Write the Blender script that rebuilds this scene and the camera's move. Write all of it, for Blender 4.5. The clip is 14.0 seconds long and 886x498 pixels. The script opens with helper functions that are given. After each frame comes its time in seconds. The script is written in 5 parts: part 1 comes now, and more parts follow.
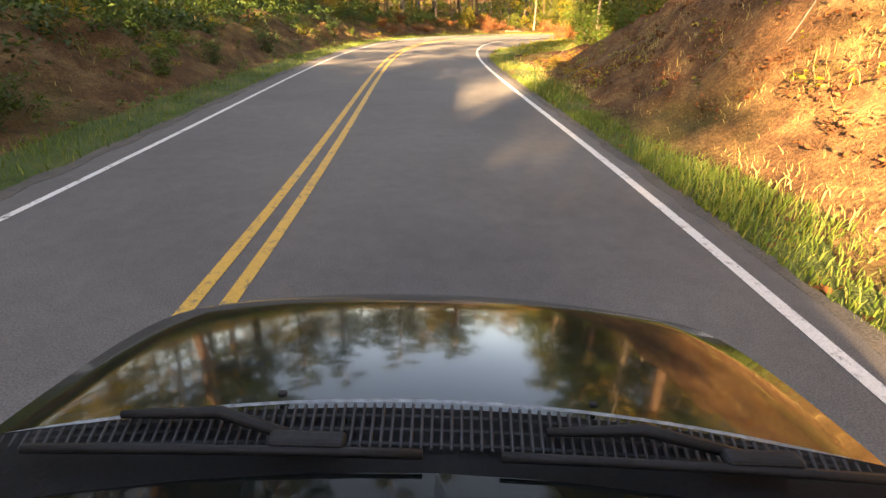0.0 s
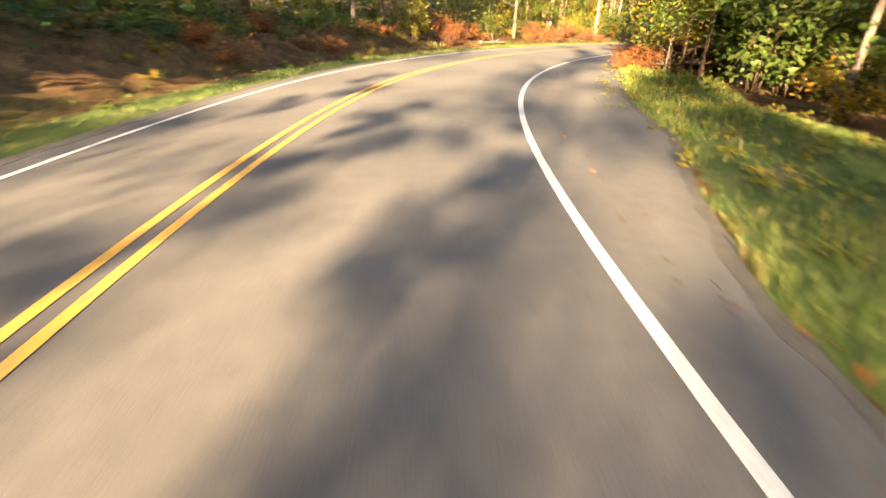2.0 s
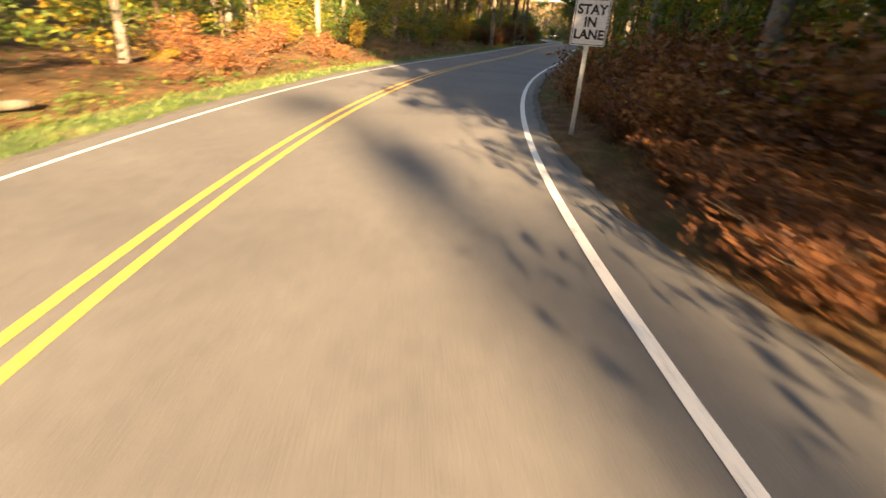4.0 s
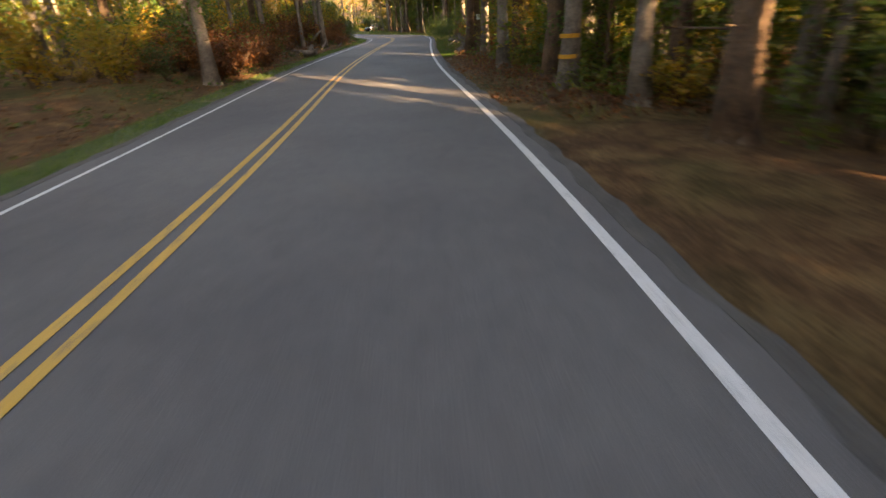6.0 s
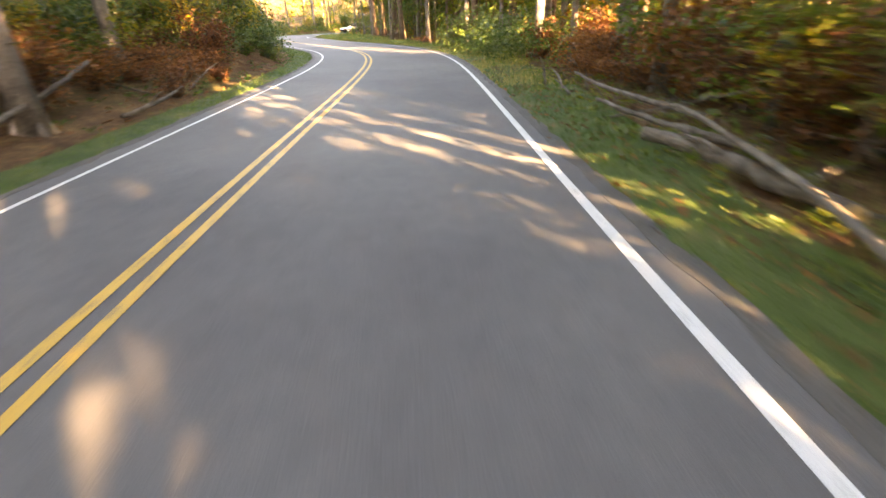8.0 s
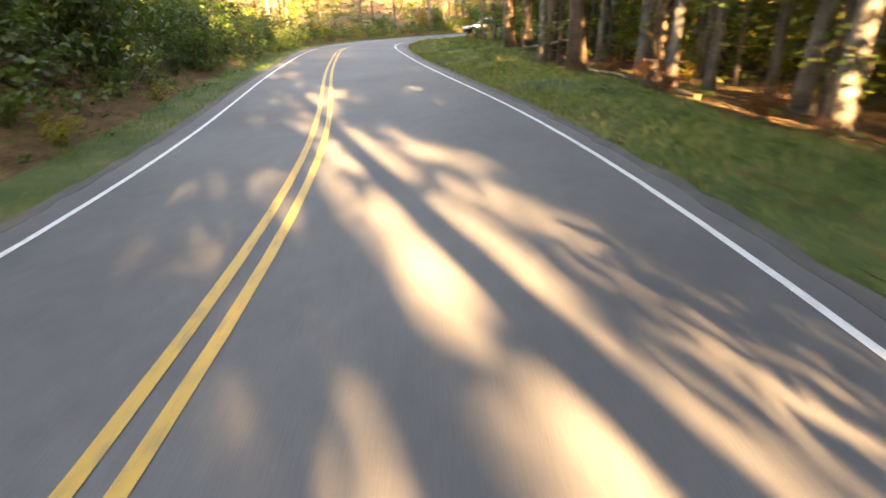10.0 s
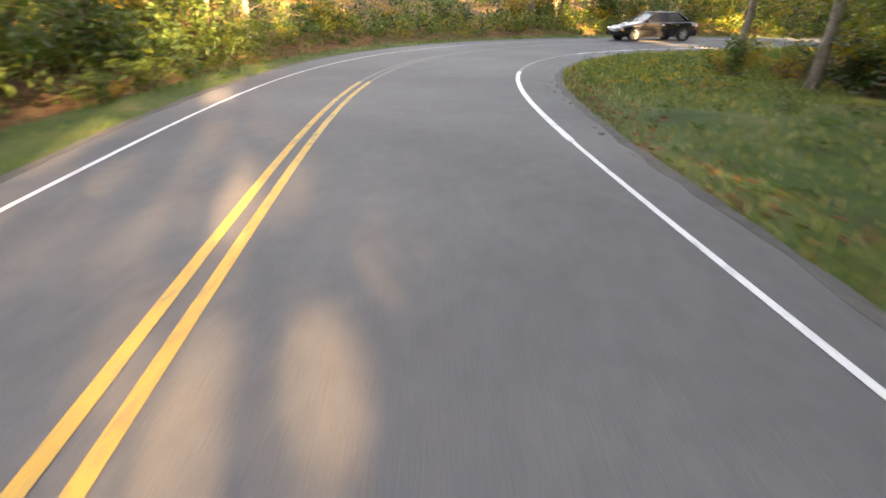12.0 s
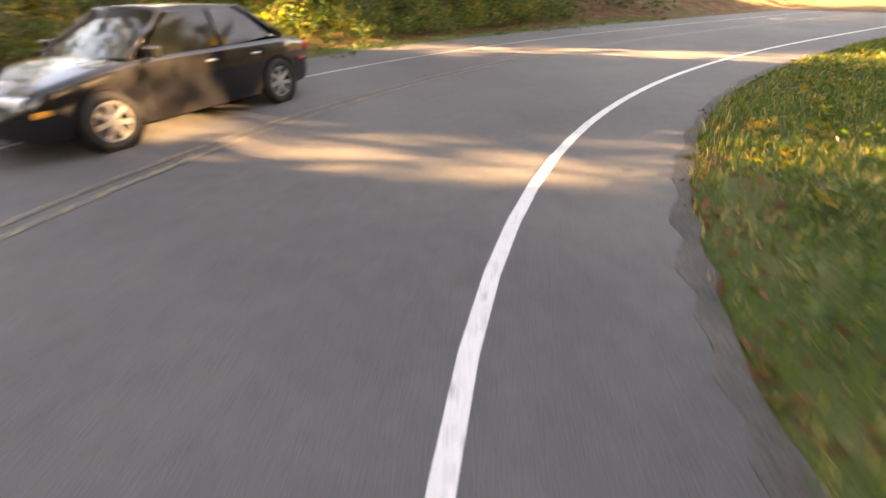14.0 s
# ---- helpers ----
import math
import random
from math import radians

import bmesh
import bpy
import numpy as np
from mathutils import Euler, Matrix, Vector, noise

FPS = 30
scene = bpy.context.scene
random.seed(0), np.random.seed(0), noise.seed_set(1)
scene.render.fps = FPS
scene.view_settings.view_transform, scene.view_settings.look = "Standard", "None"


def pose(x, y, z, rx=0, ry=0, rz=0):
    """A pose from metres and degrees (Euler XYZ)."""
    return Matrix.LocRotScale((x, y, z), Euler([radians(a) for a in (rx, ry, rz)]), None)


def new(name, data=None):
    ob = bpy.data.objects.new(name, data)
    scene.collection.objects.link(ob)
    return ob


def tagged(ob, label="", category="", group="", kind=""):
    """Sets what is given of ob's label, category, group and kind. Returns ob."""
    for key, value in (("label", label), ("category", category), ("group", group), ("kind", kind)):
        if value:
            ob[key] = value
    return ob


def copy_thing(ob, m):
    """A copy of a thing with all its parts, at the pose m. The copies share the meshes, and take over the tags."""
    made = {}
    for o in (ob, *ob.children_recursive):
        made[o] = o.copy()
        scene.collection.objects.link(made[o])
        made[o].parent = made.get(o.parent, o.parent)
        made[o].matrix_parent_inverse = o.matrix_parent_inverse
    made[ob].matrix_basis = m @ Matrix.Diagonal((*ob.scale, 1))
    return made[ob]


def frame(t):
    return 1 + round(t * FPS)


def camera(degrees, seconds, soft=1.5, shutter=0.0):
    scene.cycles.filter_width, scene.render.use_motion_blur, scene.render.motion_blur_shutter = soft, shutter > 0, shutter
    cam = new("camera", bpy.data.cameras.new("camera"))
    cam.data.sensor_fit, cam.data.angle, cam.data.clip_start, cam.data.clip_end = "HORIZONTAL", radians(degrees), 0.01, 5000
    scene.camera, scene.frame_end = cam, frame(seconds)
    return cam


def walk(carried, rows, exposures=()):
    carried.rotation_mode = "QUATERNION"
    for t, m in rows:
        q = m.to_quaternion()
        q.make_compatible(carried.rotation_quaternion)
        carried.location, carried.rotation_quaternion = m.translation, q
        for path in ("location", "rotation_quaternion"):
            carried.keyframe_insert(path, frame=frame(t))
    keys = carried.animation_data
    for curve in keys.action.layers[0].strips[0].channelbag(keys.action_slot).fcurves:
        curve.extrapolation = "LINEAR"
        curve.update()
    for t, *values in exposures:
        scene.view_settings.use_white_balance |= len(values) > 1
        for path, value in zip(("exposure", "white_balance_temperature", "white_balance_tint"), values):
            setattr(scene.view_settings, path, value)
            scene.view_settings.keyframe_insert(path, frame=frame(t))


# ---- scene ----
import collections

# the camera: t, x, y, z, yaw, tilt below the level, roll
PATH = [
    (0.0, 0.86, -2.65, 1.69, -13.53, 25.80, 1.96),
    (0.5, 2.08, 3.83, 1.66, -13.55, 25.10, 1.95),
    (1.0, 3.49, 10.04, 1.61, -14.44, 24.75, 2.18),
    (1.5, 5.01, 15.80, 1.63, -15.92, 24.95, 1.75),
    (2.0, 6.89, 23.01, 1.73, -21.06, 25.72, 2.24),
    (2.5, 9.16, 29.51, 1.72, -30.74, 25.09, 2.19),
    (3.0, 12.76, 35.62, 1.72, -38.68, 25.67, 0.90),
    (3.5, 16.90, 41.08, 1.70, -45.39, 25.60, 1.19),
    (4.0, 21.21, 46.08, 1.78, -54.52, 24.87, 4.00),
    (4.2, 23.82, 48.27, 1.73, -57.83, 24.81, 2.88),
    (4.7, 31.12, 53.02, 1.72, -65.51, 24.89, 1.90),
    (5.2, 39.08, 56.80, 1.70, -70.64, 25.08, -0.28),
    (5.7, 47.40, 59.88, 1.67, -72.78, 25.28, -2.57),
    (6.3, 57.52, 63.49, 1.66, -70.22, 25.39, -3.91),
    (7.0, 68.17, 67.82, 1.72, -71.61, 25.85, -4.50),
    (7.5, 75.22, 70.45, 1.69, -72.14, 25.90, -4.29),
    (8.2, 86.16, 74.77, 1.69, -73.03, 25.41, -1.58),
    (8.7, 93.23, 77.20, 1.69, -72.96, 25.43, -1.68),
    (9.2, 100.17, 79.75, 1.68, -70.48, 25.46, -1.92),
    (9.7, 106.95, 82.70, 1.68, -63.90, 25.50, -2.17),
    (10.3, 114.54, 87.37, 1.68, -51.48, 25.52, -2.31),
    (11.0, 121.57, 93.94, 1.72, -49.13, 26.01, -0.19),
    (11.5, 126.66, 98.95, 1.69, -51.65, 26.27, 1.63),
    (12.0, 132.05, 103.27, 1.70, -53.44, 26.78, 0.17),
    (12.5, 137.76, 107.54, 1.81, -60.09, 27.04, 2.64),
    (13.0, 143.32, 110.19, 2.06, -71.70, 30.40, 3.22),
    (13.5, 149.15, 111.27, 1.71, -93.05, 30.30, 0.04),
    (14.0, 153.73, 110.25, 1.64, -111.15, 28.74, -0.40),
]
# stops and white balance on the way
EXPOSURES = [(0.0, 4.5, 8900, 24), (1.0, 4.4, 8000, 20), (2.0, 4.15, 7300, 17), (3.0, 4.25, 7400, 18), (3.5, 4.1, 7500, 18), (4.0, 3.85, 7700, 19), (6.3, 4.95, 8800, 24), (7.0, 5.75, 9200, 25), (7.5, 6.1, 9400, 26), (8.2, 6.25, 9600, 26), (10.5, 5.45, 8900, 22), (12.5, 5.4, 9700, 26), (14.0, 5.2, 10600, 30)]
cam = camera(84.9, 14.0, soft=1.5, shutter=0.3)
PATH.insert(1, (0.04, *PATH[0][1:]))       # the film starts from rest
walk(cam, [(t, pose(x, y, z, 90 - tilt, 0, yaw) @ pose(0, 0, 0, 0, 0, roll)) for t, x, y, z, yaw, tilt, roll in PATH],
     EXPOSURES)

# ---- world and sun ----
SUN_EL, SUN_AZ = radians(15.5), radians(-36)      # the way the shadows fall, from +y to the left
sun_way = Vector((-math.sin(SUN_AZ) * math.cos(SUN_EL), math.cos(SUN_AZ) * math.cos(SUN_EL), -math.sin(SUN_EL)))
world = bpy.data.worlds.new("world")
scene.world = world
world.use_nodes = True
wn = world.node_tree
sky = wn.nodes.new("ShaderNodeTexSky")
sky.sky_type = 'NISHITA'
sky.sun_disc = False
sky.sun_elevation = SUN_EL
sky.sun_rotation = math.atan2(-sun_way.x, -sun_way.y)
bg = wn.nodes["Background"]
wn.links.new(sky.outputs[0], bg.inputs[0])
bg.inputs[1].default_value = 0.05
sun_data = bpy.data.lights.new("sun", 'SUN')
sun_data.energy, sun_data.angle, sun_data.color = 5.0, radians(0.6), (1.0, 0.77, 0.46)
sun = new("sun", sun_data)
sun.matrix_world = Matrix.Translation((0, 0, 60)) @ sun_way.to_track_quat("-Z", "Y").to_matrix().to_4x4()



# ---- materials ----
def material(name, rough=0.8, metal=0.0, spec=0.3):
    m = bpy.data.materials.new(name)
    m.use_nodes = True
    b = m.node_tree.nodes["Principled BSDF"]
    b.inputs["Roughness"].default_value, b.inputs["Metallic"].default_value = rough, metal
    b.inputs["Specular IOR Level"].default_value = spec
    return m, m.node_tree, b


def noise_node(nt, scale, detail=4, rough=0.6, coord="Object"):
    c = nt.nodes.new("ShaderNodeTexCoord")
    n = nt.nodes.new("ShaderNodeTexNoise")
    n.inputs["Scale"].default_value, n.inputs["Detail"].default_value, n.inputs["Roughness"].default_value = scale, detail, rough
    nt.links.new(c.outputs[coord], n.inputs["Vector"])
    return n


def ramp(nt, src, stops):
    r = nt.nodes.new("ShaderNodeValToRGB")
    e = r.color_ramp.elements
    while len(e) < len(stops):
        e.new(0.5)
    for el, (pos, col) in zip(e, stops):
        el.position, el.color = pos, (*col, 1)
    nt.links.new(src, r.inputs[0])
    return r


def mix(nt, a, b, fac, kind='MIX'):
    n = nt.nodes.new("ShaderNodeMix")
    n.data_type, n.blend_type = 'RGBA', kind
    for k, v in ((0, fac), (6, a), (7, b)):
        if isinstance(v, (int, float)):
            n.inputs[k].default_value = v
        elif isinstance(v, tuple):
            n.inputs[k].default_value = (*v, 1)
        else:
            nt.links.new(v, n.inputs[k])
    return n.outputs[2]


def bump(nt, b, height, strength=0.4, dist=0.01):
    n = nt.nodes.new("ShaderNodeBump")
    n.inputs["Strength"].default_value, n.inputs["Distance"].default_value = strength, dist
    nt.links.new(height, n.inputs["Height"])
    nt.links.new(n.outputs[0], b.inputs["Normal"])


def mottled(name, cols, scale, fine, rough=0.85, strength=0.5, dist=0.01, spec=0.25, metal=0.0, coord="Object"):
    """A surface with two scales of variation and a fine relief."""
    m, nt, b = material(name, rough, metal, spec)
    big, small = noise_node(nt, scale, 5, coord=coord), noise_node(nt, fine, 4, coord=coord)
    r = ramp(nt, big.outputs[0], [(0.28 + 0.44 * i / max(1, len(cols) - 1), c) for i, c in enumerate(cols)])
    grain = ramp(nt, small.outputs[0], [(0.3, (0.62, 0.62, 0.62)), (0.7, (1.25, 1.25, 1.25))])
    nt.links.new(mix(nt, r.outputs[0], grain.outputs[0], 1.0, 'MULTIPLY'), b.inputs["Base Color"])
    bump(nt, b, small.outputs[0], strength, dist)
    return m


def leafy(name, cols, trans=0.45, rough=0.5):
    """Leaves: colour by clump and by leaf, some light passing through."""
    m, nt, b = material(name, rough, 0, 0.35)
    geo = nt.nodes.new("ShaderNodeNewGeometry")
    info = nt.nodes.new("ShaderNodeObjectInfo")
    add = nt.nodes.new("ShaderNodeMath")
    add.operation = 'MULTIPLY_ADD'
    nt.links.new(info.outputs["Random"], add.inputs[0])
    add.inputs[1].default_value = 0.45
    half = nt.nodes.new("ShaderNodeMath")
    half.operation = 'MULTIPLY'
    nt.links.new(geo.outputs["Random Per Island"], half.inputs[0])
    half.inputs[1].default_value = 0.6
    nt.links.new(half.outputs[0], add.inputs[2])
    r = ramp(nt, add.outputs[0], [(i / (len(cols) - 1), c) for i, c in enumerate(cols)])
    nt.links.new(r.outputs[0], b.inputs["Base Color"])
    t = nt.nodes.new("ShaderNodeBsdfTranslucent")
    bright = mix(nt, r.outputs[0], (1.5, 1.5, 0.7), 1.0, 'MULTIPLY')
    nt.links.new(bright, t.inputs[0])
    ms = nt.nodes.new("ShaderNodeMixShader")
    ms.inputs[0].default_value = trans
    nt.links.new(b.outputs[0], ms.inputs[1])
    nt.links.new(t.outputs[0], ms.inputs[2])
    nt.links.new(ms.outputs[0], nt.nodes["Material Output"].inputs[0])
    return m


def asphalt_material():
    m, nt, b = material("asphalt", 0.82, 0, 0.3)
    big, mid, fine = noise_node(nt, 0.25, 6), noise_node(nt, 5.0, 8, 0.75), noise_node(nt, 90, 3)
    base = ramp(nt, big.outputs[0], [(0.3, (0.06, 0.058, 0.058)), (0.7, (0.1, 0.097, 0.094))])
    stain = ramp(nt, mid.outputs[0], [(0.3, (0.83, 0.83, 0.845)), (0.5, (1.0, 1.0, 1.0)), (0.7, (1.14, 1.13, 1.11))])
    grain = ramp(nt, fine.outputs[0], [(0.3, (0.55, 0.55, 0.56)), (0.72, (1.5, 1.48, 1.45))])
    c = mix(nt, mix(nt, base.outputs[0], stain.outputs[0], 1.0, 'MULTIPLY'), grain.outputs[0], 1.0, 'MULTIPLY')
    nt.links.new(c, b.inputs["Base Color"])
    bump(nt, b, fine.outputs[0], 0.25, 0.003)
    return m


def paint_material(name, col, worn=0.42):
    """Road paint, worn through to the asphalt in specks."""
    m, nt, b = material(name, 0.65, 0, 0.3)
    wear, fine = noise_node(nt, 9, 6, 0.75), noise_node(nt, 70, 3)
    r = ramp(nt, wear.outputs[0], [(worn - 0.08, (0.08, 0.078, 0.077)), (worn + 0.04, col)])
    g = ramp(nt, fine.outputs[0], [(0.3, (0.75, 0.75, 0.75)), (0.7, (1.1, 1.1, 1.1))])
    nt.links.new(mix(nt, r.outputs[0], g.outputs[0], 1.0, 'MULTIPLY'), b.inputs["Base Color"])
    bump(nt, b, fine.outputs[0], 0.4, 0.003)
    return m


def ground_material():
    m, nt, b = material("forest_ground", 0.95, 0, 0.1)
    big, mid, fine = noise_node(nt, 0.18, 5), noise_node(nt, 1.6, 6, 0.7), noise_node(nt, 24, 5, 0.7)
    soil = ramp(nt, mid.outputs[0], [(0.28, (0.04, 0.025, 0.014)), (0.5, (0.10, 0.058, 0.03)), (0.72, (0.2, 0.138, 0.066))])
    litter = ramp(nt, fine.outputs[0], [(0.32, (0.35, 0.3, 0.26)), (0.5, (0.9, 0.85, 0.8)), (0.7, (1.7, 1.5, 1.25))])
    moss = ramp(nt, big.outputs[0], [(0.48, (0, 0, 0)), (0.62, (1, 1, 1))])
    c = mix(nt, mix(nt, soil.outputs[0], (0.055, 0.075, 0.02), mix(nt, (0, 0, 0), moss.outputs[0], 0.5)), litter.outputs[0], 1.0, 'MULTIPLY')
    nt.links.new(c, b.inputs["Base Color"])
    bump(nt, b, fine.outputs[0], 0.9, 0.05)
    return m


asphalt = asphalt_material()
white_paint, yellow_paint = paint_material("white_road_paint", (0.52, 0.51, 0.49), 0.41), paint_material("yellow_road_paint", (0.46, 0.265, 0.05), 0.43)
white_worn, yellow_worn = paint_material("worn_white_paint", (0.3, 0.295, 0.285), 0.56), paint_material("worn_yellow_paint", (0.36, 0.24, 0.07), 0.6)
yellow_mid = paint_material("half_worn_yellow_paint", (0.48, 0.28, 0.05), 0.475)
white_thin = paint_material("thin_white_paint", (0.42, 0.415, 0.4), 0.47)
stain_mat = mottled("oil_stain", [(0.03, 0.03, 0.032), (0.05, 0.05, 0.05)], 8, 60, 0.6)
tyre_mat = mottled("tyre_rubber_mark", [(0.058, 0.057, 0.058), (0.078, 0.077, 0.077)], 2, 60, 0.8)
soil = ground_material()
shoulder_mat = mottled("gravel_shoulder", [(0.055, 0.052, 0.048), (0.075, 0.07, 0.063), (0.1, 0.09, 0.076)], 2.5, 40, 0.95, 0.8, 0.02)
turf_mat = mottled("verge_turf", [(0.026, 0.036, 0.011), (0.036, 0.065, 0.012), (0.065, 0.085, 0.022), (0.14, 0.105, 0.048)], 0.9, 30, 0.95, 0.9, 0.05)
bark_mats = [mottled("bark_grey", [(0.06, 0.05, 0.042), (0.15, 0.125, 0.1), (0.24, 0.2, 0.16)], 2.0, 22, 0.95, 1.0, 0.04),
             mottled("bark_brown", [(0.045, 0.03, 0.02), (0.11, 0.07, 0.045), (0.18, 0.12, 0.075)], 2.5, 18, 0.95, 1.0, 0.05)]
dead_wood = mottled("weathered_wood", [(0.05, 0.04, 0.03), (0.12, 0.097, 0.075), (0.2, 0.165, 0.13)], 4.0, 26, 0.95, 1.0, 0.04)
cut_wood = mottled("cut_wood", [(0.4, 0.25, 0.1), (0.55, 0.37, 0.16)], 6, 40, 0.8, 0.4, 0.01)
leaf_green = leafy("leaf_green", [(0.02, 0.045, 0.01), (0.04, 0.08, 0.014), (0.08, 0.11, 0.018), (0.15, 0.135, 0.02)])
leaf_dark = leafy("leaf_dark", [(0.012, 0.032, 0.009), (0.025, 0.055, 0.012), (0.05, 0.08, 0.016), (0.08, 0.1, 0.02)], 0.35)
leaf_yellow = leafy("leaf_yellow", [(0.07, 0.09, 0.012), (0.14, 0.14, 0.018), (0.24, 0.17, 0.02), (0.3, 0.15, 0.02)])
leaf_dead = leafy("leaf_dead", [(0.045, 0.018, 0.009), (0.1, 0.036, 0.013), (0.17, 0.064, 0.02), (0.26, 0.115, 0.036)], 0.3, 0.7)
grass_mat = leafy("grass_blade", [(0.026, 0.056, 0.008), (0.052, 0.1, 0.014), (0.085, 0.125, 0.022), (0.19, 0.175, 0.06)], 0.35, 0.6)
straw = leafy("dry_grass", [(0.09, 0.07, 0.02), (0.19, 0.15, 0.05), (0.3, 0.23, 0.09), (0.38, 0.3, 0.14)], 0.35, 0.7)
metal_mat = mottled("galvanised_steel", [(0.35, 0.35, 0.36), (0.5, 0.5, 0.5)], 6, 60, 0.45, 0.2, 0.002, 0.5, 0.9)
sign_white = mottled("sign_white", [(0.44, 0.44, 0.44), (0.52, 0.52, 0.51)], 3, 60, 0.5, 0.05, 0.001)
black_mat = mottled("black_plastic", [(0.007, 0.007, 0.008), (0.015, 0.015, 0.017)], 12, 120, 0.6, 0.3, 0.002, 0.2)


# ---- the road's line ----
ROAD_S0, ROAD_START = -15.0, (0.001, -0.003, -0.2114)
ROAD_K = [0.0125, 0.0038, -0.0006, -0.0026, -0.006, -0.0103, -0.0142, -0.0162, -0.0185, -0.0235, -0.0255, -0.0215, -0.0178, -0.018, -0.0184, -0.0163, -0.0146, -0.0131, -0.0117, -0.0096, -0.0062, -0.0017, 0.0028, 0.0057, 0.0056, 0.0022, -0.0028, -0.005, -0.0041, -0.0029, -0.0019, -0.0024, -0.0017, 0.0007, 0.0027, 0.0067, 0.0138, 0.0215, 0.0258, 0.0237, 0.0149, 0.003, -0.004, -0.0045, -0.0018, -0.0011, -0.0055, -0.0182, -0.0378, -0.0588, -0.0733, -0.0747, -0.0655, -0.0538, -0.042, -0.0314, -0.0221, -0.0134, -0.0053, 0.0, 0.0, 0.0, 0.0]      # its bend, every 4 m
S_MIN, S_STEP = -115.0, 1.0


def road_line():
    ss = np.arange(S_MIN, 300.01, S_STEP)
    k = np.interp(ss, ROAD_S0 + 4.0 * np.arange(len(ROAD_K)), ROAD_K, left=0.0, right=ROAD_K[-1] * 0.2)
    head = np.concatenate([[0], np.cumsum((k[1:] + k[:-1]) / 2 * S_STEP)])
    i0 = int(round((ROAD_S0 - S_MIN) / S_STEP))
    head += ROAD_START[2] - head[i0]
    mid = (head[1:] + head[:-1]) / 2
    xs = np.concatenate([[0], np.cumsum(-np.sin(mid) * S_STEP)])
    ys = np.concatenate([[0], np.cumsum(np.cos(mid) * S_STEP)])
    return ss, xs + ROAD_START[0] - xs[i0], ys + ROAD_START[1] - ys[i0], head


RS, RX, RY, RH = road_line()


def at(s, d, z=0.0):
    """The place at s metres along the road and d metres to the right of its middle."""
    h = np.interp(s, RS, RH)
    return Vector((float(np.interp(s, RS, RX) + d * math.cos(h)), float(np.interp(s, RS, RY) + d * math.sin(h)), z))


def heading(s):
    return float(np.interp(s, RS, RH))


def nearest(px, py):
    """For arrays of places: the road's s and the distance d to the right."""
    px, py = np.atleast_1d(px).astype(float), np.atleast_1d(py).astype(float)
    s_out, d_out = np.empty(len(px)), np.empty(len(px))
    for a in range(0, len(px), 4000):
        bx, by = px[a:a + 4000], py[a:a + 4000]
        i = np.argmin((bx[:, None] - RX) ** 2 + (by[:, None] - RY) ** 2, axis=1)
        right = (bx - RX[i]) * np.cos(RH[i]) + (by - RY[i]) * np.sin(RH[i])
        dist = np.hypot(bx - RX[i], by - RY[i])
        s_out[a:a + 4000], d_out[a:a + 4000] = RS[i], np.sign(right) * dist
    return s_out, d_out


# banks: s, paved edge, foot of the bank, its height, its run (left and right of the road)
# the first two left rows are an added unseen rise that shades the road
LEFT_BANK = [(-60, 2.7, 3.9, 7.6, 5.0), (-27, 2.7, 3.9, 7.4, 5.0), (-15, 2.7, 3.9, 1.2, 3.6), (-4, 2.7, 3.9, 1.0, 3.4), (8, 2.7, 3.9, 1.3, 3.4), (20, 2.7, 3.9, 1.2, 3.4), (36, 2.7, 4.2, 0.7, 3.0), (50, 2.7, 4.2, 0.3, 3.0),
             (95, 2.65, 3.6, 0.3, 3.0), (120, 2.65, 3.7, 0.5, 3.0), (137, 2.75, 3.9, 1.9, 3.5), (165, 2.75, 3.9, 1.5, 4.0), (178, 3.2, 4.8, 0.5, 4.0), (196, 4.4, 5.6, 0.6, 4.0),
             (230, 4.4, 5.6, 0.9, 4.0)]
RIGHT_BANK = [(-60, 4.05, 5.0, 5.0, 4.2), (-8, 4.05, 5.0, 4.6, 4.2), (-2, 4.05, 5.3, 2.6, 5.0), (6, 4.1, 6.5, 0.8, 5.0), (12, 4.6, 8.5, 0.1, 5.0), (18, 6.2, 9, 0.1, 5.0),
              (30, 6.5, 9, 0.1, 5.0), (38, 5.5, 8, 0.1, 5.0), (43, 4.3, 7, 0.1, 4.0), (47, 4.08, 7, 0.1, 4.0), (60, 4.05, 7, 0.0, 4.0), (86, 4.05, 5.6, -0.25, 4.0), (128, 4.05, 8, -0.4, 5), (140, 4.05, 6.0, -1.0, 6),
              (164, 4.2, 7.5, -0.9, 8), (172, 4.5, 9, -0.6, 8), (184, 5.0, 9, -0.5, 8), (230, 4.9, 9, -0.3, 8)]


def bank(s, d):
    """Height of the land."""
    out = np.zeros(len(s))
    for side, rows in ((-1, LEFT_BANK), (1, RIGHT_BANK)):
        tab = np.array(rows, float)
        pick = np.sign(d) == side
        if not pick.any():
            continue
        edge, foot, high, run = [np.interp(s[pick], tab[:, 0], tab[:, k]) for k in (1, 2, 3, 4)]
        u = np.clip((np.abs(d[pick]) - foot) / run, 0, 1)
        v = np.clip((np.abs(d[pick]) - foot - run) / 60, 0, 1)
        out[pick] = high * (u * u * (3 - 2 * u)) + 12.0 * v * v
    return out


